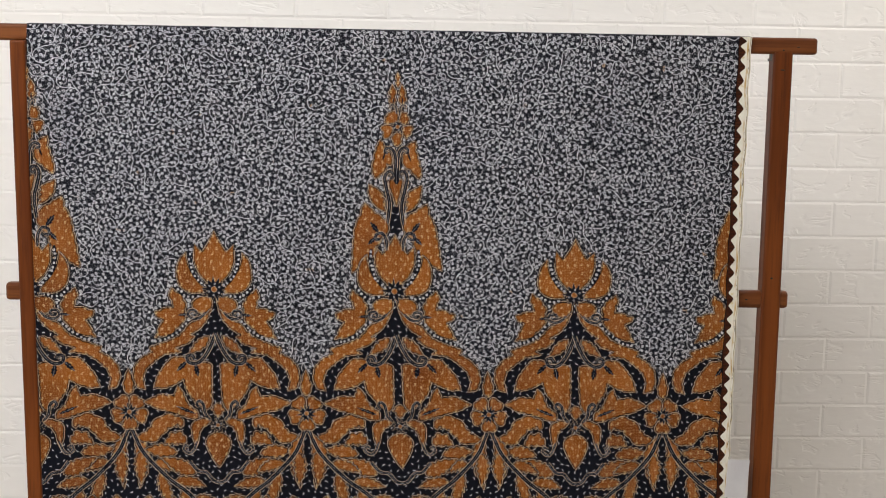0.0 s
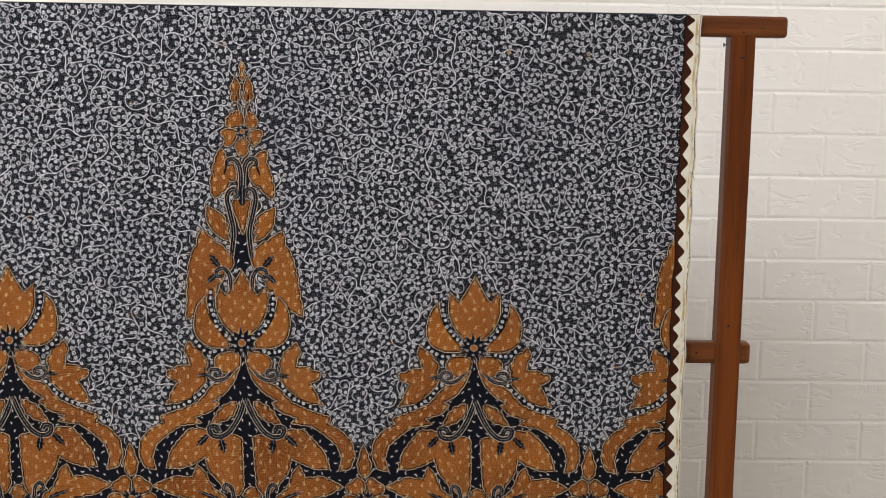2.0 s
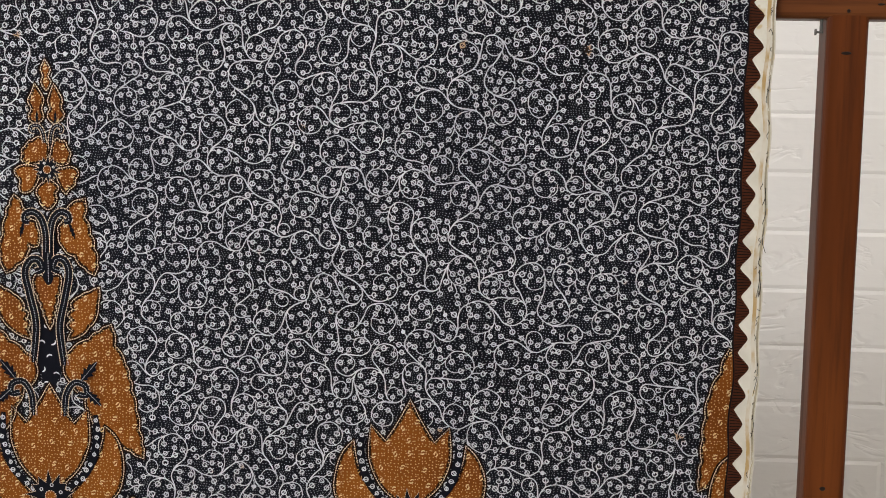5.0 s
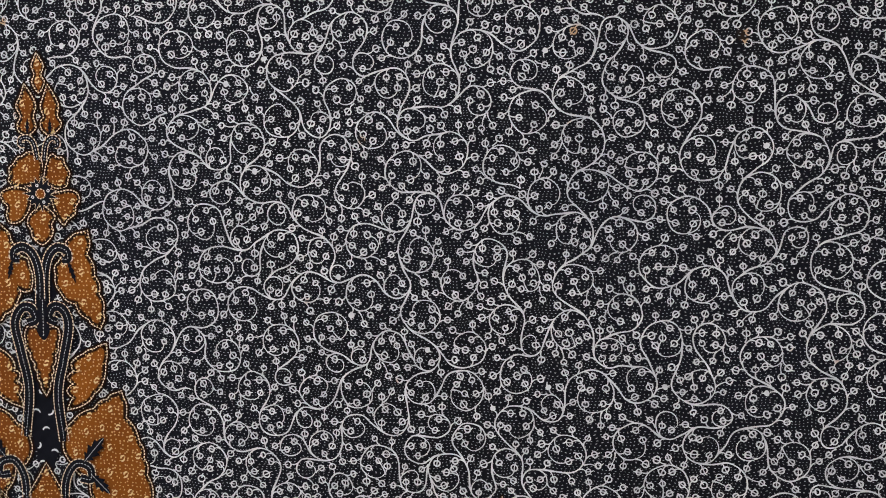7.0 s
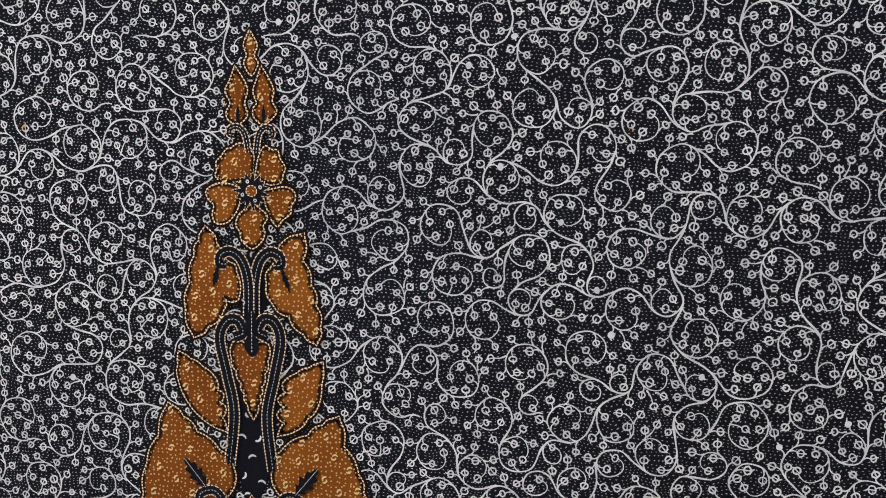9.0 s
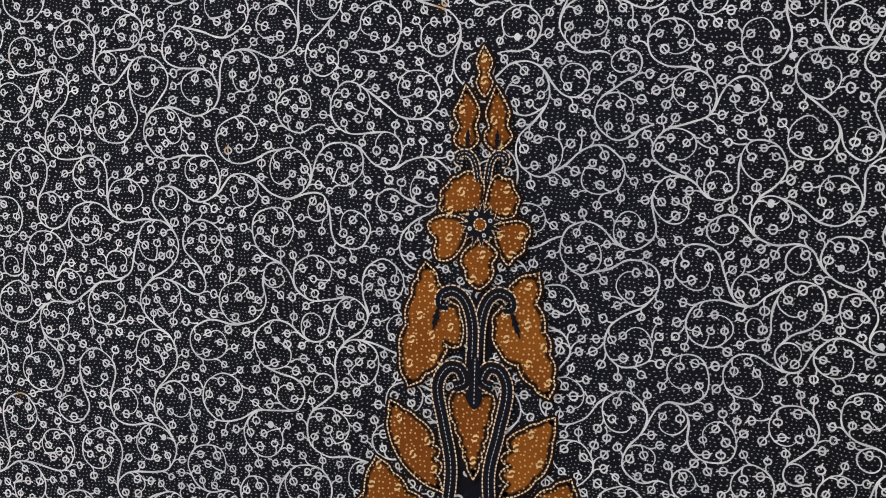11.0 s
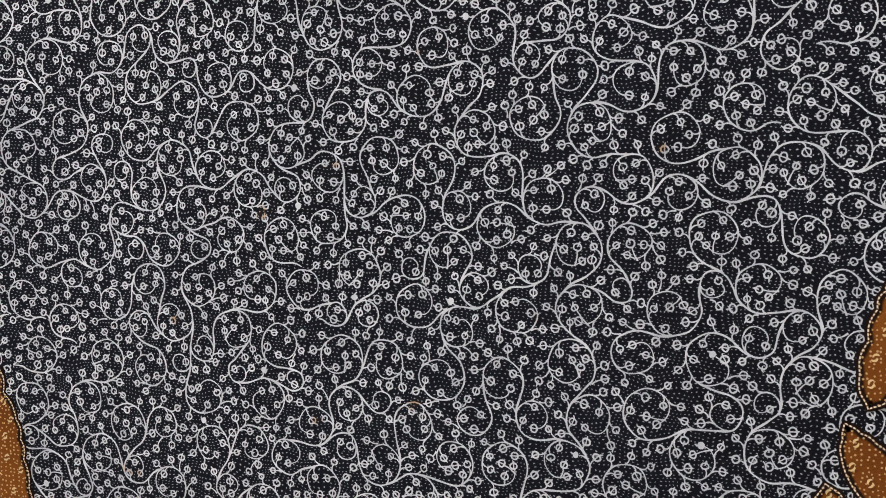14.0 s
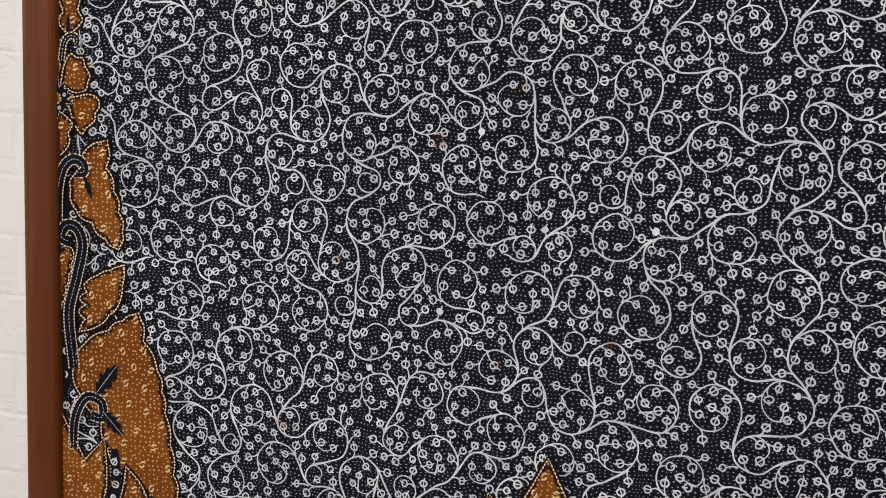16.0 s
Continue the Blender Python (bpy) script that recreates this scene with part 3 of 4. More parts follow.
def spire(axis):
    """The tall upper part of a mountain motif."""
    P = lambda pts: place(pts, axis, False)
    for spine, w in (([(1, 1206), (1, 1178), (1, 1150)], 9), ([(1, 1165), (1, 1120), (1, 1040)], 15)):
        core = P(leaf_outline(spine, w, w, 1, 0.0, belly=0.6))
        if on_cloth(core):
            sheet = Sheet()
            sheet.fill(clamp_to_cloth(core), 0, 0.0006)
            part("printed_core", sheet.mesh("printed_core", [M_GROUND]), cloth)
            stamp(panel_mask, core)

    # flame of three leaves
    draw_leaf(P(ring_of([(1, 1324), (5.5, 1316), (3.8, 1310), (6, 1305), (2, 1298.5), (-2.4, 1305), (-0.8, 1310), (-2.6, 1316)])))
    draw_leaf(P(ring_of([(-8, 1304), (-2.6, 1296), (-0.4, 1290), (-2.2, 1283), (-0.6, 1276), (-6, 1271), (-12, 1273), (-13.4, 1277.5), (-11, 1283), (-14, 1289.5), (-11, 1296)])))
    draw_leaf(P(ring_of([(8, 1304), (13, 1296), (15.4, 1290), (14.4, 1284), (17, 1278), (9.5, 1271), (3.4, 1275), (3, 1280), (5, 1283), (3, 1289.5), (5, 1296)])))
    for u in (-6, 9.5):
        draw_sprig((u, 1271.5), (u + 0.3, 1282), 1.3, axis, False)
    draw_scroll(P(curve([(0.5, 1255), (-1.6, 1265), (-5.5, 1269.3), (-10.5, 1268.5), (-11, 1265), (-8, 1264.5)], 30)), 3.6)
    draw_scroll(P(curve([(5, 1255), (6.6, 1265), (10, 1269.3), (14.2, 1268.5), (14.6, 1265), (12, 1264.5)], 30)), 3.6)

    # five-petalled blossom
    for pts in ([(3, 1240), (3.2, 1253), (0, 1258.5), (-6, 1260), (-11, 1257), (-13.5, 1256.5), (-17, 1252), (-19.8, 1249), (-19.6, 1244), (-20.4, 1241), (-17, 1237.5), (-11, 1237.2)],
                [(3.5, 1240), (6.2, 1253), (10, 1258.8), (13.5, 1257), (17.5, 1256.5), (19, 1252), (22, 1247), (20.8, 1243), (19.5, 1238.6), (14, 1236.6)],
                [(8, 1233), (15, 1234.6), (22, 1235.8), (27.2, 1233.5), (28, 1229), (25.6, 1225), (25, 1220.5), (20, 1216.5), (17, 1213), (12, 1220)],
                [(-4, 1233), (-10, 1236.2), (-19, 1236.6), (-26, 1232.5), (-25, 1227.5), (-21.6, 1224), (-22.5, 1218), (-20, 1213.4), (-13, 1214.5), (-7, 1222)],
                [(2.5, 1226), (-6, 1219), (-8, 1213), (-5.6, 1209), (-4.4, 1204), (2, 1199.6), (8, 1204.5), (9.6, 1209.5), (8.6, 1213), (11, 1219)]):
        draw_leaf(P(curve(pts + [pts[0]], 66)[:-1]), "printed_petal")
    draw_star(2, 1233, 7.4, 11.4, 15, 3.2, axis)

    # upper pair of leaves, wrapped round the small scrolls
    draw_leaf(P(corner_outline([(33.5, 1210), (32.5, 1194), (37.5, 1180), (40.5, 1168), (43, 1156), (41, 1145), (33, 1151), (24, 1161), (14, 1168), (10.5, 1180), (13, 1189), (20, 1192), (18.5, 1202)], depth=1.6, bulge=0.02, step=12.0)))
    draw_leaf(P(corner_outline([(-27, 1212), (-34, 1194), (-37, 1178), (-40, 1162), (-35, 1145), (-26, 1152), (-16, 1163), (-16, 1170), (-7, 1169), (-8, 1186), (-12, 1191), (-18.5, 1191), (-20, 1202)], depth=1.6, bulge=0.02, step=12.0)))
    draw_sprig((20, 1189), (25, 1175), 1.7, axis, False)
    draw_sprig((-19, 1189), (-22, 1176), 1.7, axis, False)
    draw_scroll(P(curve([(3, 1160), (3.4, 1180), (6.5, 1192.5), (12.5, 1198), (18.5, 1196), (19.5, 1191), (15.5, 1190.5)], 48)), 6.2)
    draw_scroll(P(curve([(-0.5, 1160), (-0.6, 1180), (-4.5, 1192.5), (-11, 1197.5), (-17, 1195.5), (-18, 1190.5), (-14, 1190)], 48)), 6.2)

    # shield between the large scrolls, with a dark dart hanging into it
    draw_leaf(P(corner_outline([(-10.5, 1144), (11.5, 1144), (11, 1134), (7, 1118), (5, 1107), (2, 1098), (-1.6, 1107), (-5.6, 1120), (-11.5, 1134)], depth=1.2, bulge=0.0, step=7.0)))
    dart = P(curve([(1.5, 1167), (5, 1157), (3.6, 1150), (6, 1143), (2, 1136), (-3, 1142), (-1, 1150), (-2.4, 1157), (1.5, 1167)], 40)[:-1])
    if on_cloth(dart):
        sheet = Sheet()
        sheet.fill(clamp_to_cloth(dart), 0, 0.0030)
        sheet.ribbon(P(curve([(1.5, 1163), (1.6, 1139)], 14)), 0.0005, 1, 0.00304)
        part("printed_sprig", sheet.mesh("printed_sprig", [M_GROUND, M_STITCH]), cloth)
    draw_scroll(P(curve([(14, 1068), (10.5, 1100), (15, 1124), (19, 1146), (15.5, 1157), (8.6, 1158.5), (5.4, 1151.5), (10.5, 1148.5)], 66)), 6.6)
    draw_scroll(P(curve([(-13, 1070), (-10, 1102), (-14.5, 1126), (-18.6, 1146), (-14, 1156.5), (-7, 1157), (-4, 1150), (-9.6, 1147)], 66)), 6.6)

    # middle pair, toothed on the inner side
    draw_leaf(P(corner_outline([(44.5, 1135.5), (43.5, 1122), (41, 1108), (29, 1094), (16, 1089), (20.5, 1097.5), (16, 1102), (21, 1107), (16.5, 1111), (21.5, 1115.5), (19.5, 1121), (28, 1127.5)], depth=0.8, bulge=0.0)))
    draw_leaf(P(corner_outline([(-45.5, 1136.5), (-30, 1128), (-21.5, 1121), (-21, 1114), (-17, 1112), (-19.6, 1106.5), (-15.6, 1104), (-18, 1098), (-14.5, 1089), (-29, 1095), (-40, 1106), (-46, 1120)], depth=0.8, bulge=0.0)))

    # large lower pair
    draw_leaf(P(corner_outline([(54, 1104), (57, 1086), (66, 1070), (71, 1048), (77, 1014), (81, 989), (60, 1002), (44, 1012), (35, 1025), (31, 1041), (17, 1054), (12.5, 1068), (19, 1081), (35, 1091)], depth=1.5, bulge=0.02, step=15.0)))
    draw_leaf(P(corner_outline([(-52.5, 1105), (-59, 1084), (-67, 1066), (-69.5, 1047), (-71, 1010), (-73, 984), (-54, 999), (-38, 1011), (-29, 1031), (-22, 1047), (-11.5, 1055), (-11.5, 1069), (-20, 1078), (-34, 1088)], depth=1.5, bulge=0.02, step=15.0)))
    for side in (1, -1):
        draw_sprig((side * 28, 1055), (side * 42, 1072), 4.6, axis, False)
        draw_sprig((side * 33, 1046), (side * 45.5, 1034), 4.0, axis, False)
        draw_scroll(P(curve([(side * 13.5, 1024), (side * 15, 1042), (side * 22, 1053), (side * 31.5, 1051), (side * 32, 1043), (side * 25, 1043.5)], 48)), 5.8)


def mountain(axis, tall):
    """Tulip, arms and lower leaves: the foot of both the tall and the small mountain motif."""
    top = 1052 if tall else 1054
    right = [(9, 962), (25, 979), (33.5, 999), (34.5, 1014), (33, 1031), (20.5, 1018), (10.5, 1034), (0, top)]
    prof = np.vstack([curve(right[:4], 18), np.array(right[4:6]), curve(right[5:], 10)[1:]])
    tulip = np.vstack([prof, (prof * (-1, 1))[::-1][1:]])
    draw_leaf(place(tulip, axis, False), "printed_tulip_petal")

    def half(flip):
        P = lambda pts: place(pts, axis, flip)
        outer = np.vstack([curve(jit([(47, 1017), (57, 1006), (62.5, 990), (63, 972), (56, 956), (40, 947), (18, 947)]), 30), curve([(16, 956), (26, 967), (39, 986), (45, 1003), (47, 1017)], 22)[:-1]])
        draw_leaf(P(outer), "printed_petal")
        draw_leaf(P(curve(jit([(3, 939), (16, 942), (30, 939), (38, 930), (35, 918), (22, 911), (12, 913), (4, 925), (3, 939)], 0.3), 36)[:-1]), "printed_petal")
        draw_leaf(P(corner_outline(jit([(47, 928), (56, 944), (72, 956), (77, 943), (70, 923), (84, 922), (102, 915), (99, 905), (87, 900), (95, 888), (104, 869), (86, 872), (72, 876), (58, 891), (50, 900)]), depth=1.3, bulge=-0.07)))
        draw_leaf(P(corner_outline(jit([(5, 922), (14, 912), (27, 902), (43, 895), (53, 883), (62, 873), (82, 864), (96, 859), (112, 853), (108, 845), (126, 835), (139, 820), (142, 800), (135, 783), (120, 779), (125, 797), (119, 815), (102, 830), (86, 841), (58, 845), (68, 852), (46, 860), (34, 872), (42, 875), (25, 886), (13, 901)], 0.5), depth=1.0, bulge=0.0)))
        draw_leaf(P(leaf_outline(jit([(11, 873), (27, 858), (46, 842)]), 9, 9, 4, 0.15)))
        draw_leaf(P(corner_outline(jit([(7, 825), (22, 829), (46, 828), (56, 837), (75, 836), (88, 822), (100, 806), (107, 783), (90, 782), (72, 788), (57, 797), (52, 778), (34, 754), (17, 744), (9, 756), (8, 785)]), depth=1.3, bulge=0.0)))
        draw_leaf(P(corner_outline(jit([(33, 728), (33, 742), (48, 754), (58, 778), (67, 787), (74, 769), (96, 771), (114, 764), (126, 757), (103, 745), (78, 739), (48, 729)]), depth=1.3, bulge=-0.02)))
        draw_leaf(P(leaf_outline(jit([(11, 727), (35, 714), (38, 678)]), 10, 9, 3, 0.10)), "printed_petal")
        draw_leaf(P(leaf_outline(jit([(140, 694), (112, 699), (90, 722), (66, 722), (64, 712)]), 13, 15, 6, 0.12, belly=0.4)))
        draw_leaf(P(leaf_outline(jit([(54, 688), (72, 694), (92, 684)]), 13, 11, 4, 0.2)))
        draw_leaf(P(leaf_outline(jit([(70, 668), (98, 672), (126, 674)]), 12, 12, 5, 0.16)))
        draw_leaf(P(leaf_outline(jit([(40, 632), (64, 643), (98, 660)]), 14, 13, 6, 0.16)))
        draw_beads([(13, 958), (30, 974), (38.5, 992), (41, 1010), (40, 1026)], axis, flip, 7.0)
        draw_beads([(42, 903), (54, 890), (65, 879), (84, 868.5), (104, 862)], axis, flip, 6.5)
        draw_beads([(24, 943.5), (42, 941), (54, 947), (66, 960)], axis, flip, 8.0)
        draw_sprig((50, 829), (67, 812), 4.5, axis, flip)
        draw_sprig((35, 824), (31, 803), 5.0, axis, flip)
        draw_sprig((38, 738), (70, 751), 3.0, axis, flip)
        draw_sprig((45, 911), (62, 909), 3.0, axis, flip)
        draw_scroll(P(curve([(15, 915), (24, 906), (36, 903), (45, 909), (42, 917), (33, 917), (31, 911), (36, 909)], 48)), 5.4)
        draw_scroll(P(curve([(0, 878), (10, 853), (22, 834), (34, 826), (46, 828), (49, 838), (41, 840), (37, 834)], 48)), 6.8)
        draw_scroll(P(curve([(13, 727), (21, 738), (24, 754), (31, 760), (35, 754), (31, 750)], 36)), 5.6)
        draw_scroll(P(curve([(36, 690), (42, 674), (50, 668), (59, 674), (56, 682), (50, 679)], 36)), 4.6)
        draw_scroll(P(curve([(0, 616), (10, 620), (22, 634), (36, 637), (50, 654)], 36)), 5.4)

    sided(axis, half)
    draw_star(0, 954, 13, 21, 13, 4.8, axis)
    draw_leaf(place(leaf_outline([(0, 731), (1, 745), (0, 757)], 11, 11, 3, 0.2, belly=0.55), axis, False), "printed_petal")
    draw_leaf(place(leaf_outline([(0, 706), (0, 680), (0, 642)], 22, 22, 1, 0.0, belly=0.38), axis, False), "printed_tulip_petal")
    draw_star(0, 718, 7, 14.5, 11, 3.4, axis)


def valley(axis):
    """Star flower, bud and the leafy branches between two mountains."""
    for deg in (54, 126, 198, 270, 342):
        a = radians(deg)
        d, n = np.array([math.cos(a), math.sin(a)]), np.array([-math.sin(a), math.cos(a)])
        pts = [np.array([0, 740]) + d * (20.5 + 12.8 * math.cos(b) - 3.0 * math.exp(-(((b + math.pi) % (2 * math.pi) - math.pi) / 0.35) ** 2)) + n * 13.6 * math.sin(b) * (1 + 0.22 * math.cos(b)) for b in np.linspace(0, 2 * math.pi, 36, endpoint=False)]
        draw_leaf(place(pts, axis, False), "printed_petal")
    draw_star(0, 740, 8.6, 17, 12, 3.8, axis)
    draw_leaf(place(leaf_outline([(0, 770), (0, 790), (0, 816)], 9.5, 9.5, 3, 0.12, belly=0.4), axis, False))

    def half(flip):
        P = lambda pts: place(pts, axis, flip)
        stem = curve([(4, 708), (22, 668), (62, 624), (104, 588), (128, 540)], 60)
        draw_scroll(P(stem), 7.0, "printed_stem")
        draw_leaf(P(leaf_outline(jit([(9, 703), (19, 664), (13, 604)]), 14, 11, 6, 0.16, belly=0.5)))
        for s, side, ln in ((0.20, -1, 60), (0.34, 1, 50), (0.42, -1, 66), (0.54, 1, 54), (0.62, -1, 62), (0.74, 1, 54), (0.82, -1, 56)):
            i = int(s * (len(stem) - 1))
            t = stem[i + 1] - stem[i]
            a = math.atan2(t[1], t[0]) + side * 0.75
            b = stem[i] + np.array([math.cos(a), math.sin(a)]) * 6
            e = b + np.array([math.cos(a - side * 0.25), math.sin(a - side * 0.25)]) * ln
            draw_leaf(P(leaf_outline(jit([b, (b + e) / 2 + (rnd.uniform(-3, 3), 3), e]), 11, 11.5, 6, 0.20, s > 0.3, 0.42)))

    sided(axis, half)
    for v, w in ((590, 13), (520, 14), (450, 14), (400, 12)):
        for u in (-118, -72, -26, 26, 72, 118):
            q = rnd.uniform(-10, 10)
            draw_leaf(place(leaf_outline([(u + q, v + 4), (u, v - 26), (u - q, v - 58)], w, w, 5, 0.16), axis, False))


AXES_TALL, AXES_SMALL = (-0.6092, 0.0, 0.620), (-0.305, 0.3075)
for axis in AXES_TALL:
    spire(axis)
for axis in AXES_TALL + AXES_SMALL:
    mountain(axis, axis in AXES_TALL)
for axis in (-0.4545, -0.1535, 0.1545, 0.4615):
    valley(axis)


# the plain indigo field that carries the lower leaves
def field_top(x):
    u = min(abs(x - a) for a in AXES_TALL + AXES_SMALL) * 1000
    return np.interp(u, [0, 10, 24, 50, 100, 138, 156], [944, 924, 900, 878, 852, 822, 800]) / 1000


xs = np.linspace(CLOTH_L + 0.0005, 0.573, 400)
edge = [warp(x, field_top(x)) for x in xs]
field = Sheet()
for x, z in edge:
    x = max(x, CLOTH_L + 0.0004)
    for k in range(9):
        zz = z + (CLOTH_BOTTOM + 0.001 - z) * k / 8
        field.v.append((x, drape(x, zz) - 0.0005, zz))
        field.uv.append((x, zz))
for i in range(len(edge) - 1):
    for k in range(8):
        field.f.append((9 * i + k, 9 * i + k + 1, 9 * i + k + 10, 9 * i + k + 9))
        field.m.append(0)
stamp(panel_mask, edge + [(0.6, edge[-1][1]), (0.6, 0.345), (CLOTH_L, 0.345)])
part("printed_field", field.mesh("printed_field", [M_GROUND]), cloth)

# ---------------------------------------------------------------- white vine scrolls
vrnd = np.random.RandomState(11)


def cell(x, z):
    return int((x - RX0) / 0.001), int((z - RZ0) / 0.001)


busy = leaf_mask | panel_mask
top_row = cell(0, 1.3905)[1]
centres, radii = np.zeros((0, 2)), np.zeros(0)
for tier, tries in ((0.0136, 1200), (0.0125, 5000), (0.0115, 14000), (0.0104, 18000), (0.0093, 18000), (0.0082, 14000), (0.0070, 8000)):
    for x, z in np.column_stack([vrnd.uniform(-0.625, 0.600, tries), vrnd.uniform(0.80, 1.405, tries)]):
        i, j = cell(x, z)
        if 0 <= i < RNX and 0 <= j < RNZ and busy[i, j]:
            continue
        R = tier * vrnd.uniform(0.94, 1.05) * np.interp(x, [-0.6, -0.4, -0.15, 0.05, 0.2, 0.35, 0.58], [1.0, 0.94, 1.05, 1.0, 0.9, 1.04, 1.0])
        if len(radii) and np.any(np.hypot(centres[:, 0] - x, centres[:, 1] - z) < radii + R + 0.0012):
            continue
        centres = np.vstack([centres, (x, z)])
        radii = np.append(radii, R)

ncurl = len(radii)
sense, start = np.zeros(ncurl, int), np.zeros(ncurl)
SWEEP = vrnd.uniform(5.3, 6.7, ncurl)
dist = np.hypot(centres[:, None, 0] - centres[None, :, 0], centres[:, None, 1] - centres[None, :, 1])
gap = dist - radii[:, None] - radii[None, :]
strokes, curl_ends = [], []


def spiral_at(c, phi):
    """A curl that holds its round for half a turn and then closes inwards."""
    s = np.maximum(0.0, phi / SWEEP[c] - 0.30) / 0.70
    r = radii[c] * (1 - 0.56 * s ** 1.6)
    a = start[c] + sense[c] * phi
    drift = np.column_stack([np.cos(a), np.sin(a)]) * r[:, None]
    return centres[c] + drift


done = np.zeros(ncurl, bool)
for root in np.argsort(centres[:, 1] + 0.25 * centres[:, 0]):
    if done[root]:
        continue
    done[root], sense[root] = True, 1 if vrnd.rand() < 0.5 else -1
    start[root] = -math.pi / 2 - sense[root] * vrnd.uniform(0.0, 0.9)
    # a root curl grows out of a short tail that bends the other way
    a0, sg, R0 = start[root], sense[root], radii[root]
    turn = np.linspace(0.75, 0.0, 9)
    pivot = centres[root] + 1.9 * R0 * np.array([math.cos(a0), math.sin(a0)])
    tail = pivot + 0.9 * R0 * np.column_stack([np.cos(a0 + math.pi + sg * turn), np.sin(a0 + math.pi + sg * turn)])
    strokes.append((tail, np.linspace(0.0006, 0.00104, 9)))
    queue = [root]
    while queue:
        c = queue.pop(0)
        phi = np.linspace(0, SWEEP[c], 44)
        body = spiral_at(c, phi)
        strokes.append((body, np.interp(phi / SWEEP[c], [0, 0.4, 1], [0.00094, 0.00080, 0.00056])))
        curl_ends.append((body[-1], body[-1] - body[-3]))
        kids = 0
        for k in np.argsort(gap[c]):
            if done[k] or k == c or gap[c, k] > 0.0046 or kids >= 4:
                continue
            dvec = centres[k] - centres[c]
            s1, s2 = sense[c], -sense[c]
            kk = s2 * radii[k] - s1 * radii[c]
            L = math.sqrt(max(1e-9, dist[c, k] ** 2 - kk ** 2))
            ang = math.atan2(dvec[1], dvec[0]) - math.atan2(kk, L)
            d = np.array([math.cos(ang), math.sin(ang)])
            n = np.array([-d[1], d[0]])
            p1 = centres[c] - s1 * radii[c] * n
            p2 = centres[k] - s2 * radii[k] * n
            a1 = math.atan2(*(p1 - centres[c])[::-1])
            out = (s1 * (a1 - start[c])) % (2 * math.pi)
            if out > 4.6:
                continue
            done[k], sense[k] = True, s2
            start[k] = math.atan2(*(p2 - centres[k])[::-1])
            back = max(0.0, out - 0.45)
            q0, q0b = spiral_at(c, np.array([back, back + 0.05]))
            t0 = (q0b - q0) / np.hypot(*(q0b - q0))
            h = 0.40 * max(np.hypot(*(p2 - q0)), 0.004)
            s = np.linspace(0, 1, 14)[:, None]
            b = (1 - s) ** 3 * q0 + 3 * (1 - s) ** 2 * s * (q0 + t0 * h) + 3 * (1 - s) * s ** 2 * (p2 - d * h) + s ** 3 * p2
            strokes.append((b, np.concatenate([np.linspace(0.0008, 0.00120, 5), np.linspace(0.00112, 0.00092, 9)])))
            queue.append(k)
            kids += 1


def waver(p):
    """The hand wavers as it draws."""
    x, z = p[:, 0], p[:, 1]
    dx = 0.0006 * np.sin(x * 105 + z * 95 + 0.7) + 0.0003 * np.sin(x * 310 - z * 260)
    dz = 0.0006 * np.sin(z * 120 - x * 80 + 2.1) + 0.0003 * np.sin(z * 290 + x * 330)
    return np.column_stack([x + dx, z + dz])


strokes = [(waver(p), w * (1 + 0.14 * np.sin(np.arange(len(p)) * 0.5 + k))) for k, (p, w) in enumerate(strokes)]

# nearest stem for every free cell
stem_d = np.full((RNX, RNZ), 1.0)
stem_i = np.full((RNX, RNZ), -1, int)
stem_pts = np.vstack([s[0] for s in strokes])
stem_dir = np.vstack([np.gradient(s[0], axis=0) for s in strokes])
K = 10
off = np.arange(-K, K + 1)
for idx, (x, z) in enumerate(stem_pts):
    i, j = cell(x, z)
    if i < K or j < K or i >= RNX - K - 1 or j >= RNZ - K - 1:
        continue
    dx = (RX0 + (i + off + 0.5) * 0.001 - x)[:, None]
    dz = (RZ0 + (j + off + 0.5) * 0.001 - z)[None, :]
    d = np.sqrt(dx * dx + dz * dz)
    view = stem_d[i - K:i + K + 1, j - K:j + K + 1]
    better = d < view
    view[better] = d[better]
    stem_i[i - K:i + K + 1, j - K:j + K + 1][better] = idx

taken = busy.copy()
for _ in range(2):
    taken[1:] |= taken[:-1]
    taken[:-1] |= taken[1:]
    taken[:, 1:] |= taken[:, :-1]
    taken[:, :-1] |= taken[:, 1:]
vine = Sheet()
for k, (pts, w) in enumerate(strokes):
    vine.ribbon(pts, w, 0, 0.00030 + 0.000002 * (k % 37))


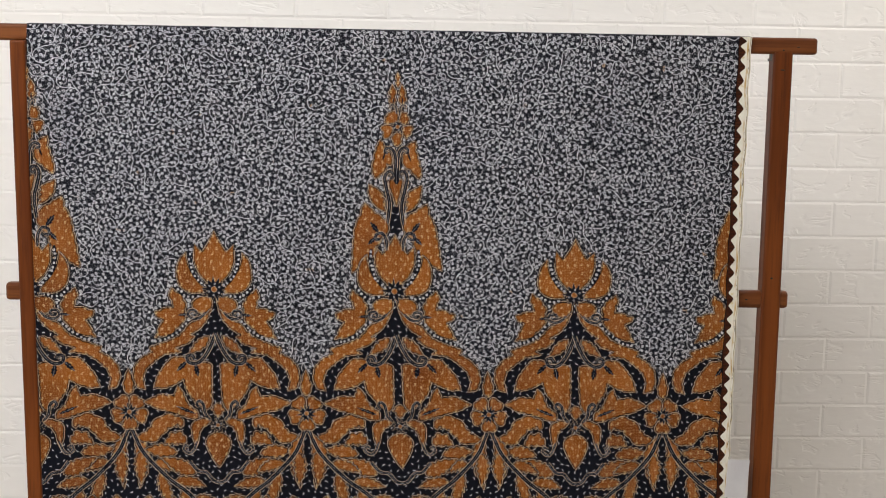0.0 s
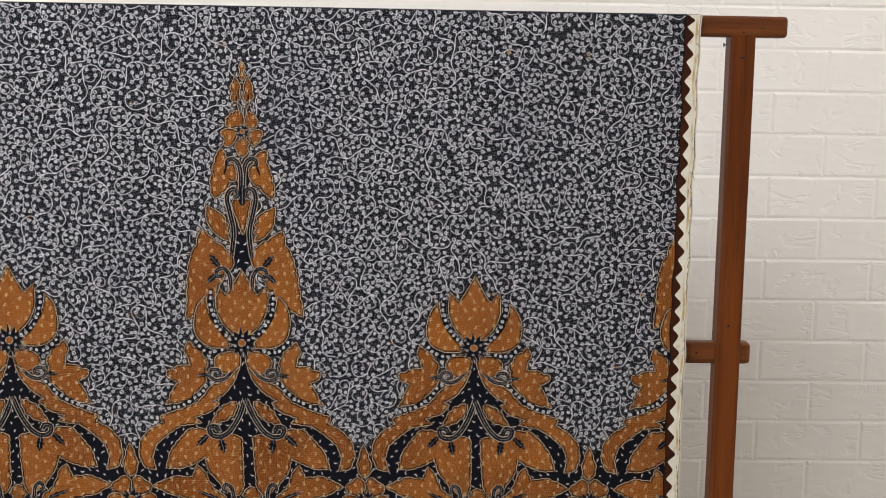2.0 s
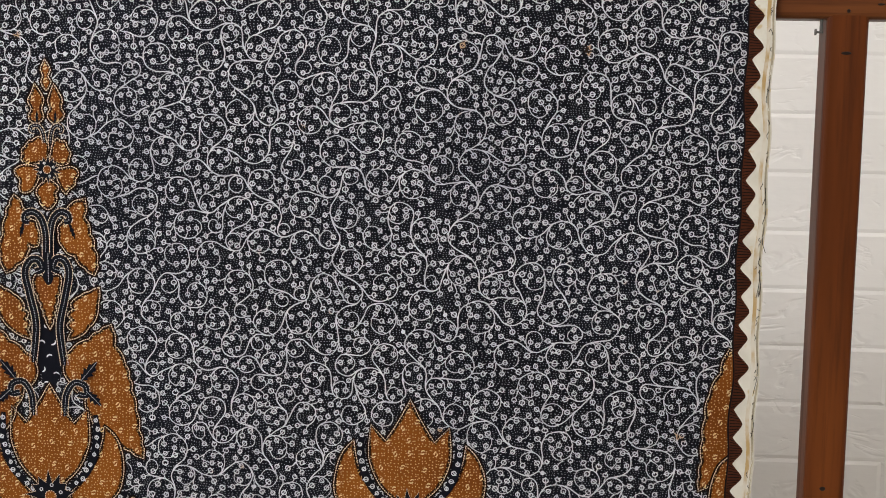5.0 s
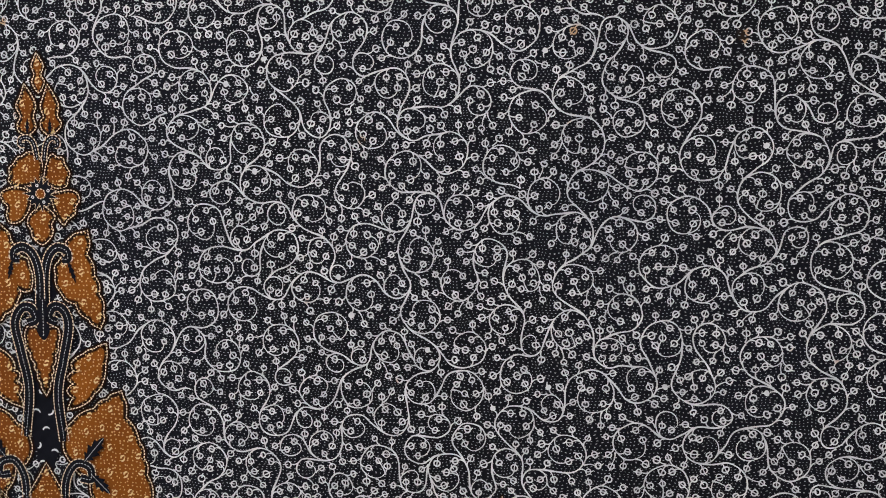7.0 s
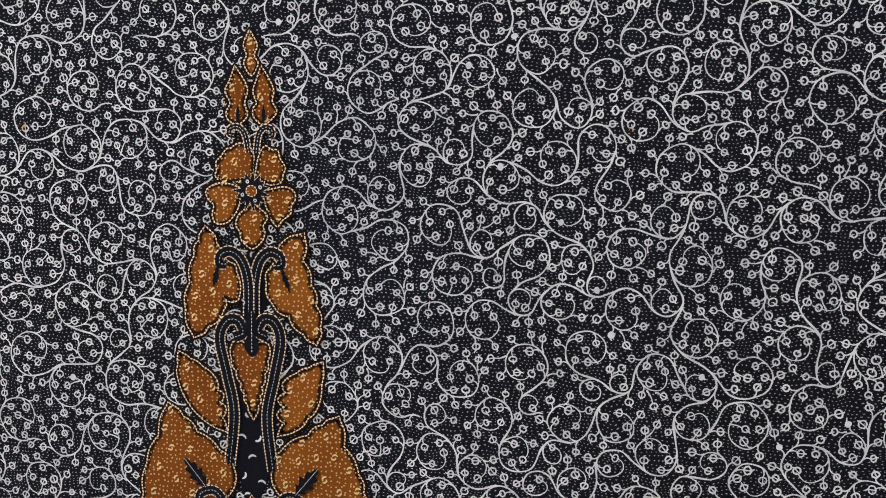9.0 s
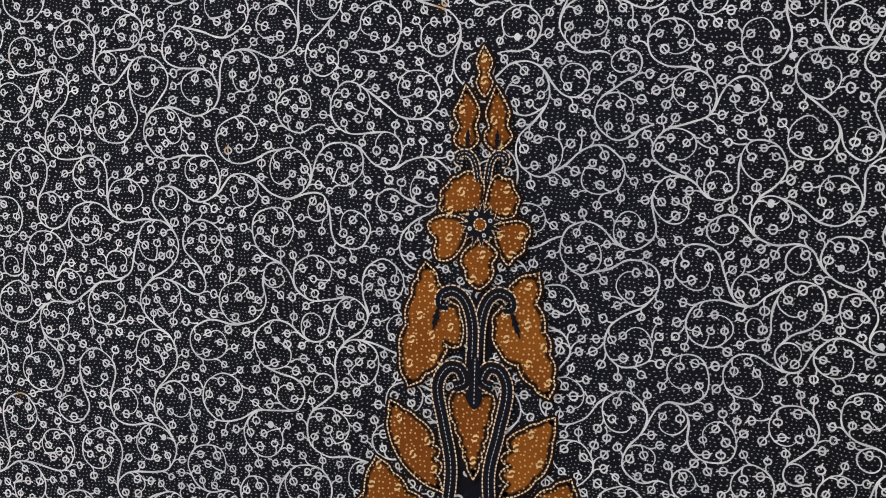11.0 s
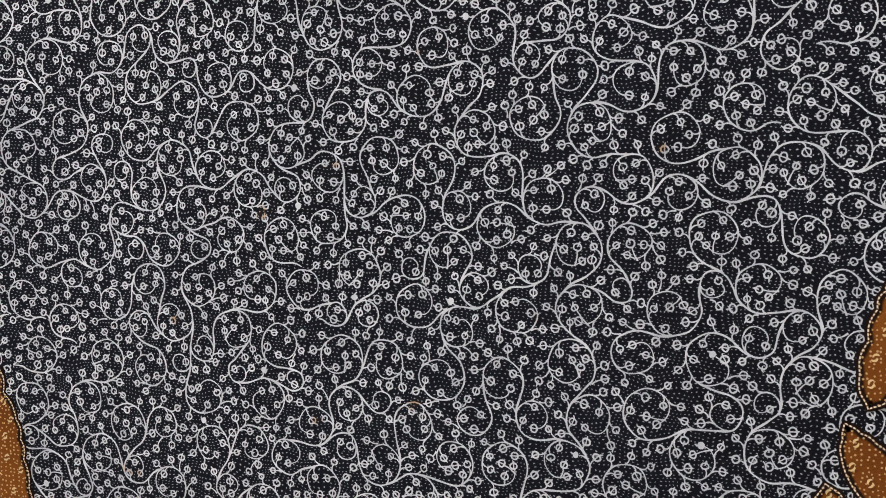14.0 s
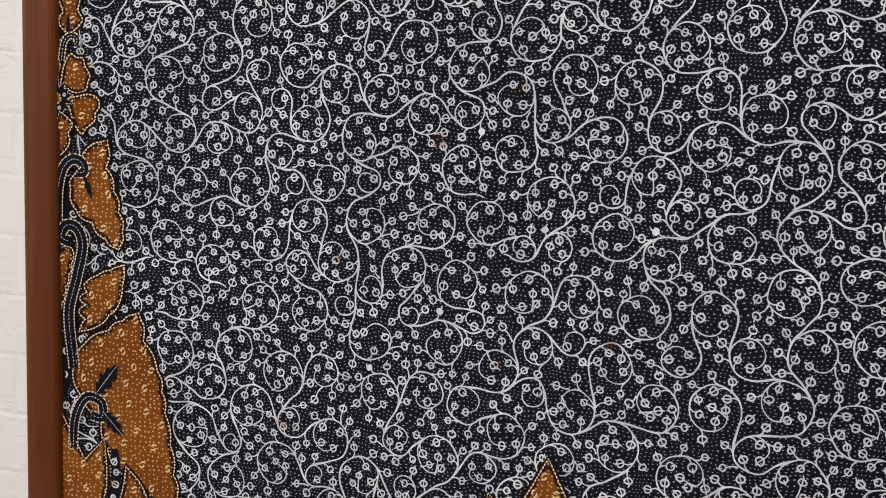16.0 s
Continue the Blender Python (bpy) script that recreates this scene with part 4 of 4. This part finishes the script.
def draw_bud(b, u):
    """A bud: a ring wider than long, with the stalk's line running through it and out at the tip."""
    if not inside_cloth(b):
        return
    lift = 0.00045 + 0.000006 * (next(bud_count) % 17)
    rad = vrnd.uniform(0.00160, 0.00206)
    side = np.array([-u[1], u[0]])
    a = np.linspace(0, 2 * math.pi, 11, endpoint=False)
    wide, long = vrnd.uniform(1.0, 1.2), vrnd.uniform(0.86, 1.04)
    ring = b + (np.cos(a) * rad * long * vrnd.uniform(0.93, 1.07, 11))[:, None] * u + (np.sin(a) * rad * wide * vrnd.uniform(0.93, 1.07, 11))[:, None] * side
    if vrnd.rand() < 0.010:
        vine.fill([tuple(q) for q in ring], 0, lift)
    else:
        vine.ribbon(ring, vrnd.uniform(0.00076, 0.00100), 0, lift, True)
    e = u + side * vrnd.uniform(-0.35, 0.35)
    hook_tip = e + side * vrnd.uniform(-0.9, 0.9)
    inner = vrnd.choice([-1.0, -1.0, -0.9, 0.1])
    vine.ribbon(np.array([b + e * rad * inner, b + e * rad * 0.2, b + e * rad * 1.08, b + e * rad * 1.08 + hook_tip * vrnd.uniform(0.0006, 0.0016)]), np.array([0.0007, 0.0006, 0.0009, 0.0005]), 0, lift + 0.000003)


bud_count = itertools.count()
used = np.zeros((RNX + 20, RNZ + 20), bool)
KB = np.hypot(*np.meshgrid(np.arange(-8, 9), np.arange(-8, 9), indexing="ij")) < 7.0
for p, g in curl_ends:
    i, j = cell(*p)
    if 0 <= i < RNX and 0 <= j < RNZ and not taken[i, j] and not used[i + 10, j + 10]:
        u = g / np.hypot(*g)
        draw_bud(waver(p[None])[0] + u * 0.0018, u)
        used[i + 2:i + 19, j + 2:j + 19] |= KB
def stalked_bud(foot, b, lean):
    """A bud on a bent stalk that leaves the stem along its run."""
    u = b - foot
    u = u / np.hypot(*u)
    end = b - u * 0.0019
    mid = (foot + end) / 2 + lean
    s = np.linspace(0, 1, 5)[:, None]
    vine.ribbon((1 - s) ** 2 * foot + 2 * s * (1 - s) * mid + s * s * end, np.array([0.0011, 0.0008, 0.0007, 0.0006, 0.0007]), 0, 0.00038 + 0.000002 * (next(bud_count) % 23))
    draw_bud(b, u)


# buds to both sides along every stem
for pts, _ in strokes:
    run = np.concatenate([[0], np.cumsum(np.hypot(*np.diff(pts, axis=0).T))])
    side = 1 if vrnd.rand() < 0.5 else -1
    for d in np.arange(vrnd.uniform(0.001, 0.005), run[-1], 0.0042):
        side = -side
        p = np.array([np.interp(d, run, pts[:, 0]), np.interp(d, run, pts[:, 1])])
        q = np.array([np.interp(d + 0.0008, run, pts[:, 0]), np.interp(d + 0.0008, run, pts[:, 1])])
        g = q - p
        if np.hypot(*g) < 1e-6:
            continue
        g = g / np.hypot(*g)
        n = np.array([-g[1], g[0]]) * side
        b = p + g * vrnd.uniform(0.0026, 0.0046) + n * vrnd.uniform(0.0040, 0.0054)
        i, j = cell(*b)
        if not (10 <= i < RNX - 10 and 10 <= j < min(RNZ - 10, top_row)) or taken[i, j] or used[i + 10, j + 10] or stem_d[i, j] < 0.0032 or b[1] < 0.79 or b[0] < CLOTH_L + 0.003:
            continue
        used[i + 2:i + 19, j + 2:j + 19] |= KB
        stalked_bud(p, b, g * 0.0016)

# and in the gaps that are left
free = np.argwhere((stem_d > 0.0034) & (stem_d < 0.0090) & ~taken)
free = free[(free[:, 1] < top_row) & (free[:, 0] > cell(CLOTH_L, 0)[0] + 3) & (free[:, 1] > cell(0, 0.79)[1])]
vrnd.shuffle(free)
for i, j in free:
    if used[i + 10, j + 10]:
        continue
    used[i + 2:i + 19, j + 2:j + 19] |= KB
    idx = stem_i[i, j]
    g = stem_dir[idx]
    g = g / max(1e-9, np.hypot(*g))
    stalked_bud(stem_pts[idx] - g * vrnd.uniform(0.0020, 0.0045), np.array([RX0 + (i + 0.5) * 0.001, RZ0 + (j + 0.5) * 0.001]), g * 0.0014)
ob = part("vine_print", vine.mesh("vine_print", [M_CHALK]), cloth, "white scrolling vines with ringed buds")
tagged(ob, kind="stuff")

# small hooked marks: pale ones on the leaves, white ticks on the plain field
marks = Sheet()
inner = leaf_mask.copy()
for _ in range(3):
    inner[1:-1, 1:-1] = inner[1:-1, 1:-1] & inner[:-2, 1:-1] & inner[2:, 1:-1] & inner[1:-1, :-2] & inner[1:-1, 2:]
outer = panel_mask & ~leaf_mask
for _ in range(2):
    outer[1:-1, 1:-1] = outer[1:-1, 1:-1] & outer[:-2, 1:-1] & outer[2:, 1:-1] & outer[1:-1, :-2] & outer[1:-1, 2:]


def scatter(mask, step):
    cells = np.argwhere(mask)
    vrnd.shuffle(cells)
    hold = np.zeros((RNX + 40, RNZ + 40), bool)
    disk = np.hypot(*np.meshgrid(np.arange(-step, step + 1), np.arange(-step, step + 1), indexing="ij")) < step
    for i, j in cells:
        if not hold[i + 20, j + 20]:
            hold[i + 20 - step:i + 21 + step, j + 20 - step:j + 21 + step] |= disk
            yield np.array([RX0 + (i + 0.5) * 0.001, RZ0 + (j + 0.5) * 0.001])


def hook(c, size, a, width, mat, lift):
    t = np.linspace(-1.1, 1.1, 6)
    arc = np.column_stack([np.cos(t) - 0.7, np.sin(t)]) * size
    rot = np.array([[math.cos(a), -math.sin(a)], [math.sin(a), math.cos(a)]])
    marks.ribbon(c + arc @ rot.T, np.array([0.4, 1, 1.2, 1.2, 1, 0.4]) * width, mat, lift)


for c in scatter(inner, 11):
    a = math.pi / 2 + vrnd.uniform(-0.6, 0.6)
    side = np.array([math.cos(a), math.sin(a)]) * 0.00105
    hook(c + side, 0.0018, a + 0.5, 0.00095, 0, 0.00208)
    hook(c - side, 0.0018, a + 3.6, 0.00095, 0, 0.00208)
for c in scatter(outer, 10):
    hook(c, vrnd.uniform(0.0017, 0.0030), vrnd.uniform(0, 6.28), 0.0011, 1, 0.0009)
ob = part("hook_print", marks.mesh("hook_print", [M_SMARK, M_CHALK]), cloth, "small pale hook marks")
tagged(ob, kind="stuff")

# ---------------------------------------------------------------- right-hand border of the cloth
selv = Sheet()
zs = np.linspace(CLOTH_BOTTOM + 0.001, 1.3925, 220)
for a, b in zip(zs[:-1], zs[1:]):
    selv.fill([(edge_right(a) - 0.0195, a), (edge_right(a) + 0.0008, a), (edge_right(b) + 0.0008, b), (edge_right(b) - 0.0195, b)], 0, 0.0033)
part("selvedge", selv.mesh("selvedge", [M_SELV]), cloth, "undyed cream edge strip")
PITCH = 0.0231
z = CLOTH_BOTTOM + 0.004
teeth = []
while z < 1.390:
    zt = min(z + PITCH * rnd.uniform(0.94, 1.06), 1.3920)
    teeth.append((z, zt))
    z = zt
for a, b in teeth:
    t = np.linspace(0, 1, 19)
    zz = a + (b - a) * t
    peak = rnd.uniform(0.46, 0.56)
    ramp = np.where(t < peak, t / peak, (1 - t) / (1 - peak))
    soft_tip = rnd.uniform(0.35, 0.85)
    prof = rnd.uniform(0.0082, 0.0096) * ((1 - soft_tip) * (0.5 - 0.5 * np.cos(np.pi * ramp)) + soft_tip * (ramp * (1 - 0.12 * ramp ** 4)))
    pts = [(edge_right(q) - 0.0205, q) for q in (b, (a + b) / 2, a)] + [(edge_right(q) - 0.0165 + w, q) for q, w in zip(zz, prof)]
    tooth = Sheet()
    tooth.fill(pts, 0, 0.0035)
    mid = (a + b) / 2
    for q in np.linspace(a + 0.0022, b - 0.0022, 9):
        x1 = edge_right(q) - 0.0172 + np.interp(q, zz, prof)
        tooth.ribbon([(edge_right(q) - 0.0192, q + (q - mid) * 0.10), (x1, q - (q - mid) * 0.10)], 0.0007, 1, 0.00353, clip=False)
    part("border_tooth", tooth.mesh("border_tooth", [M_BORDER, M_INK]), cloth)
line = Sheet()
line.ribbon([(edge_right(q) - 0.0203, q) for q in zs], 0.0014, 0, 0.00356, clip=False)
part("border_line", line.mesh("border_line", [M_INK]), cloth)
hem = Sheet()
hem.ribbon([(edge_right(q) - 0.0010, q) for q in zs], 0.0016, 0, 0.0034, clip=False)
hem.ribbon([(edge_right(q) - 0.0048 + 0.0004 * math.sin(q * 70), q) for q in zs], 0.0030, 1, 0.00338, clip=False)
part("hem", hem.mesh("hem", [M_HEM, M_OCHRE]), cloth)
fray = Sheet()
for k in range(26):
    q = rnd.uniform(0.62, 1.38)
    t = np.linspace(0, 1, 8)[:, None]
    p = np.array([edge_right(q) - 0.0012, q])
    path = p + np.hstack([0.0022 * np.sin(t * rnd.uniform(2, 5) + rnd.uniform(0, 3)) * t, -t * rnd.uniform(0.006, 0.026)])
    fray.ribbon(path, 0.0005, rnd.randint(0, 1), 0.0038, clip=False)
for k in range(55):
    q = rnd.uniform(0.62, 1.385)
    t = np.linspace(0, 1, 5)[:, None]
    x = edge_right(q) - rnd.uniform(0.0012, 0.0042)
    stroke = np.array([x, q]) + np.hstack([0.0008 * np.sin(t * 5 + k), -t * rnd.uniform(0.002, 0.007)])
    fray.ribbon(stroke, np.array([0.0002, 0.0006, 0.0004, 0.0006, 0.0002]), 1, 0.0039, clip=False)
ob = part("loose_threads", fray.mesh("loose_threads", [M_SELV, M_INK]), cloth)
tagged(ob, kind="stuff")

# ---------------------------------------------------------------- paper tag
tag = bmesh.new()
n = 6
grid = [[None] * (n + 1) for _ in range(n + 1)]
for i in range(n + 1):
    for j in range(n + 1):
        u, v = i / n, j / n
        grid[i][j] = tag.verts.new((0.5860 + 0.037 * u - 0.004 * (1 - v), -0.0066 - 0.004 * u * u + 0.001 * v, 0.596 + 0.068 * v))
for i in range(n):
    for j in range(n):
        tag.faces.new((grid[i][j], grid[i + 1][j], grid[i + 1][j + 1], grid[i][j + 1]))
bmesh.ops.solidify(tag, geom=tag.faces[:], thickness=0.0003)
tag_ob = new("paper_tag", paint(tag, M_PAPER))
tagged(tag_ob, "small blank white paper tag pinned to cloth edge", "paper tag")

# ---------------------------------------------------------------- foam bricks of the wall
BW, BH, BZ0, BX0 = 0.2012, 0.0775, 0.045, -0.022
brnd = random.Random(3)


def brick_mesh(w, h):
    nx, nz = 5, 3
    verts, faces = [], []
    for i in range(nx + 1):
        for j in range(nz + 1):
            u, v = i / nx, j / nz
            rim = i in (0, nx) or j in (0, nz)
            inset = 0.00005
            x = (u - 0.5) * (w - 2 * inset)
            zz = (v - 0.5) * (h - 2 * inset)
            if not rim:
                if i in (1, nx - 1):
                    x = math.copysign(w / 2 - 0.0055, u - 0.5)
                zz = math.copysign(h / 2 - 0.0050, v - 0.5)
            y = 0.0013 if rim else brnd.uniform(-0.0006, 0.0006)
            verts.append((x, y, zz))
    for i in range(nx):
        for j in range(nz):
            a = i * (nz + 1) + j
            faces.append((a, a + nz + 1, a + nz + 2, a + 1))
    ring = [i * (nz + 1) for i in range(nx + 1)] + [nx * (nz + 1) + j for j in range(1, nz + 1)] + [i * (nz + 1) + nz for i in range(nx - 1, -1, -1)] + [j for j in range(nz - 1, 0, -1)]
    base = len(verts)
    count = len(ring)
    for r in ring:
        verts.append(verts[r])
    for r in ring:
        verts.append((verts[r][0], 0.012, verts[r][2]))
    for k in range(count):
        m = (k + 1) % count
        faces.append((base + m, base + k, base + count + k, base + count + m))
    me = bpy.data.meshes.new("brick")
    me.from_pydata(verts, [], faces)
    me.materials.append(M_FOAM)
    for p in me.polygons:
        p.use_smooth = False
    return me


kinds = [brick_mesh(BW, BH) for _ in range(8)]
rest_v, rest_f = [], []
for r in range(0, 36):
    z = BZ0 + (r + 0.5) * BH
    for c in range(-16, 16):
        x = c * BW + (0 if r % 2 else BW / 2) + BX0
        if abs(x) > 2.95 - BW / 2 + 0.1 or z > 2.79:
            continue
        near = -1.15 < x < 1.65 and 0.30 < z < 1.75
        me = kinds[brnd.randrange(8)]
        if near:
            b = part("brick", me, wall_north)
            b.location = (x, WALL_Y, z)
        else:
            base = len(rest_v)
            rest_v.extend((v.co.x + x, v.co.y + WALL_Y, v.co.z + z) for v in me.vertices)
            rest_f.extend(tuple(i + base for i in p.vertices) for p in me.polygons)
me = bpy.data.meshes.new("far_bricks")
me.from_pydata(rest_v, [], rest_f)
me.materials.append(M_FOAM)
tagged(part("far_bricks", me, wall_north), kind="stuff")
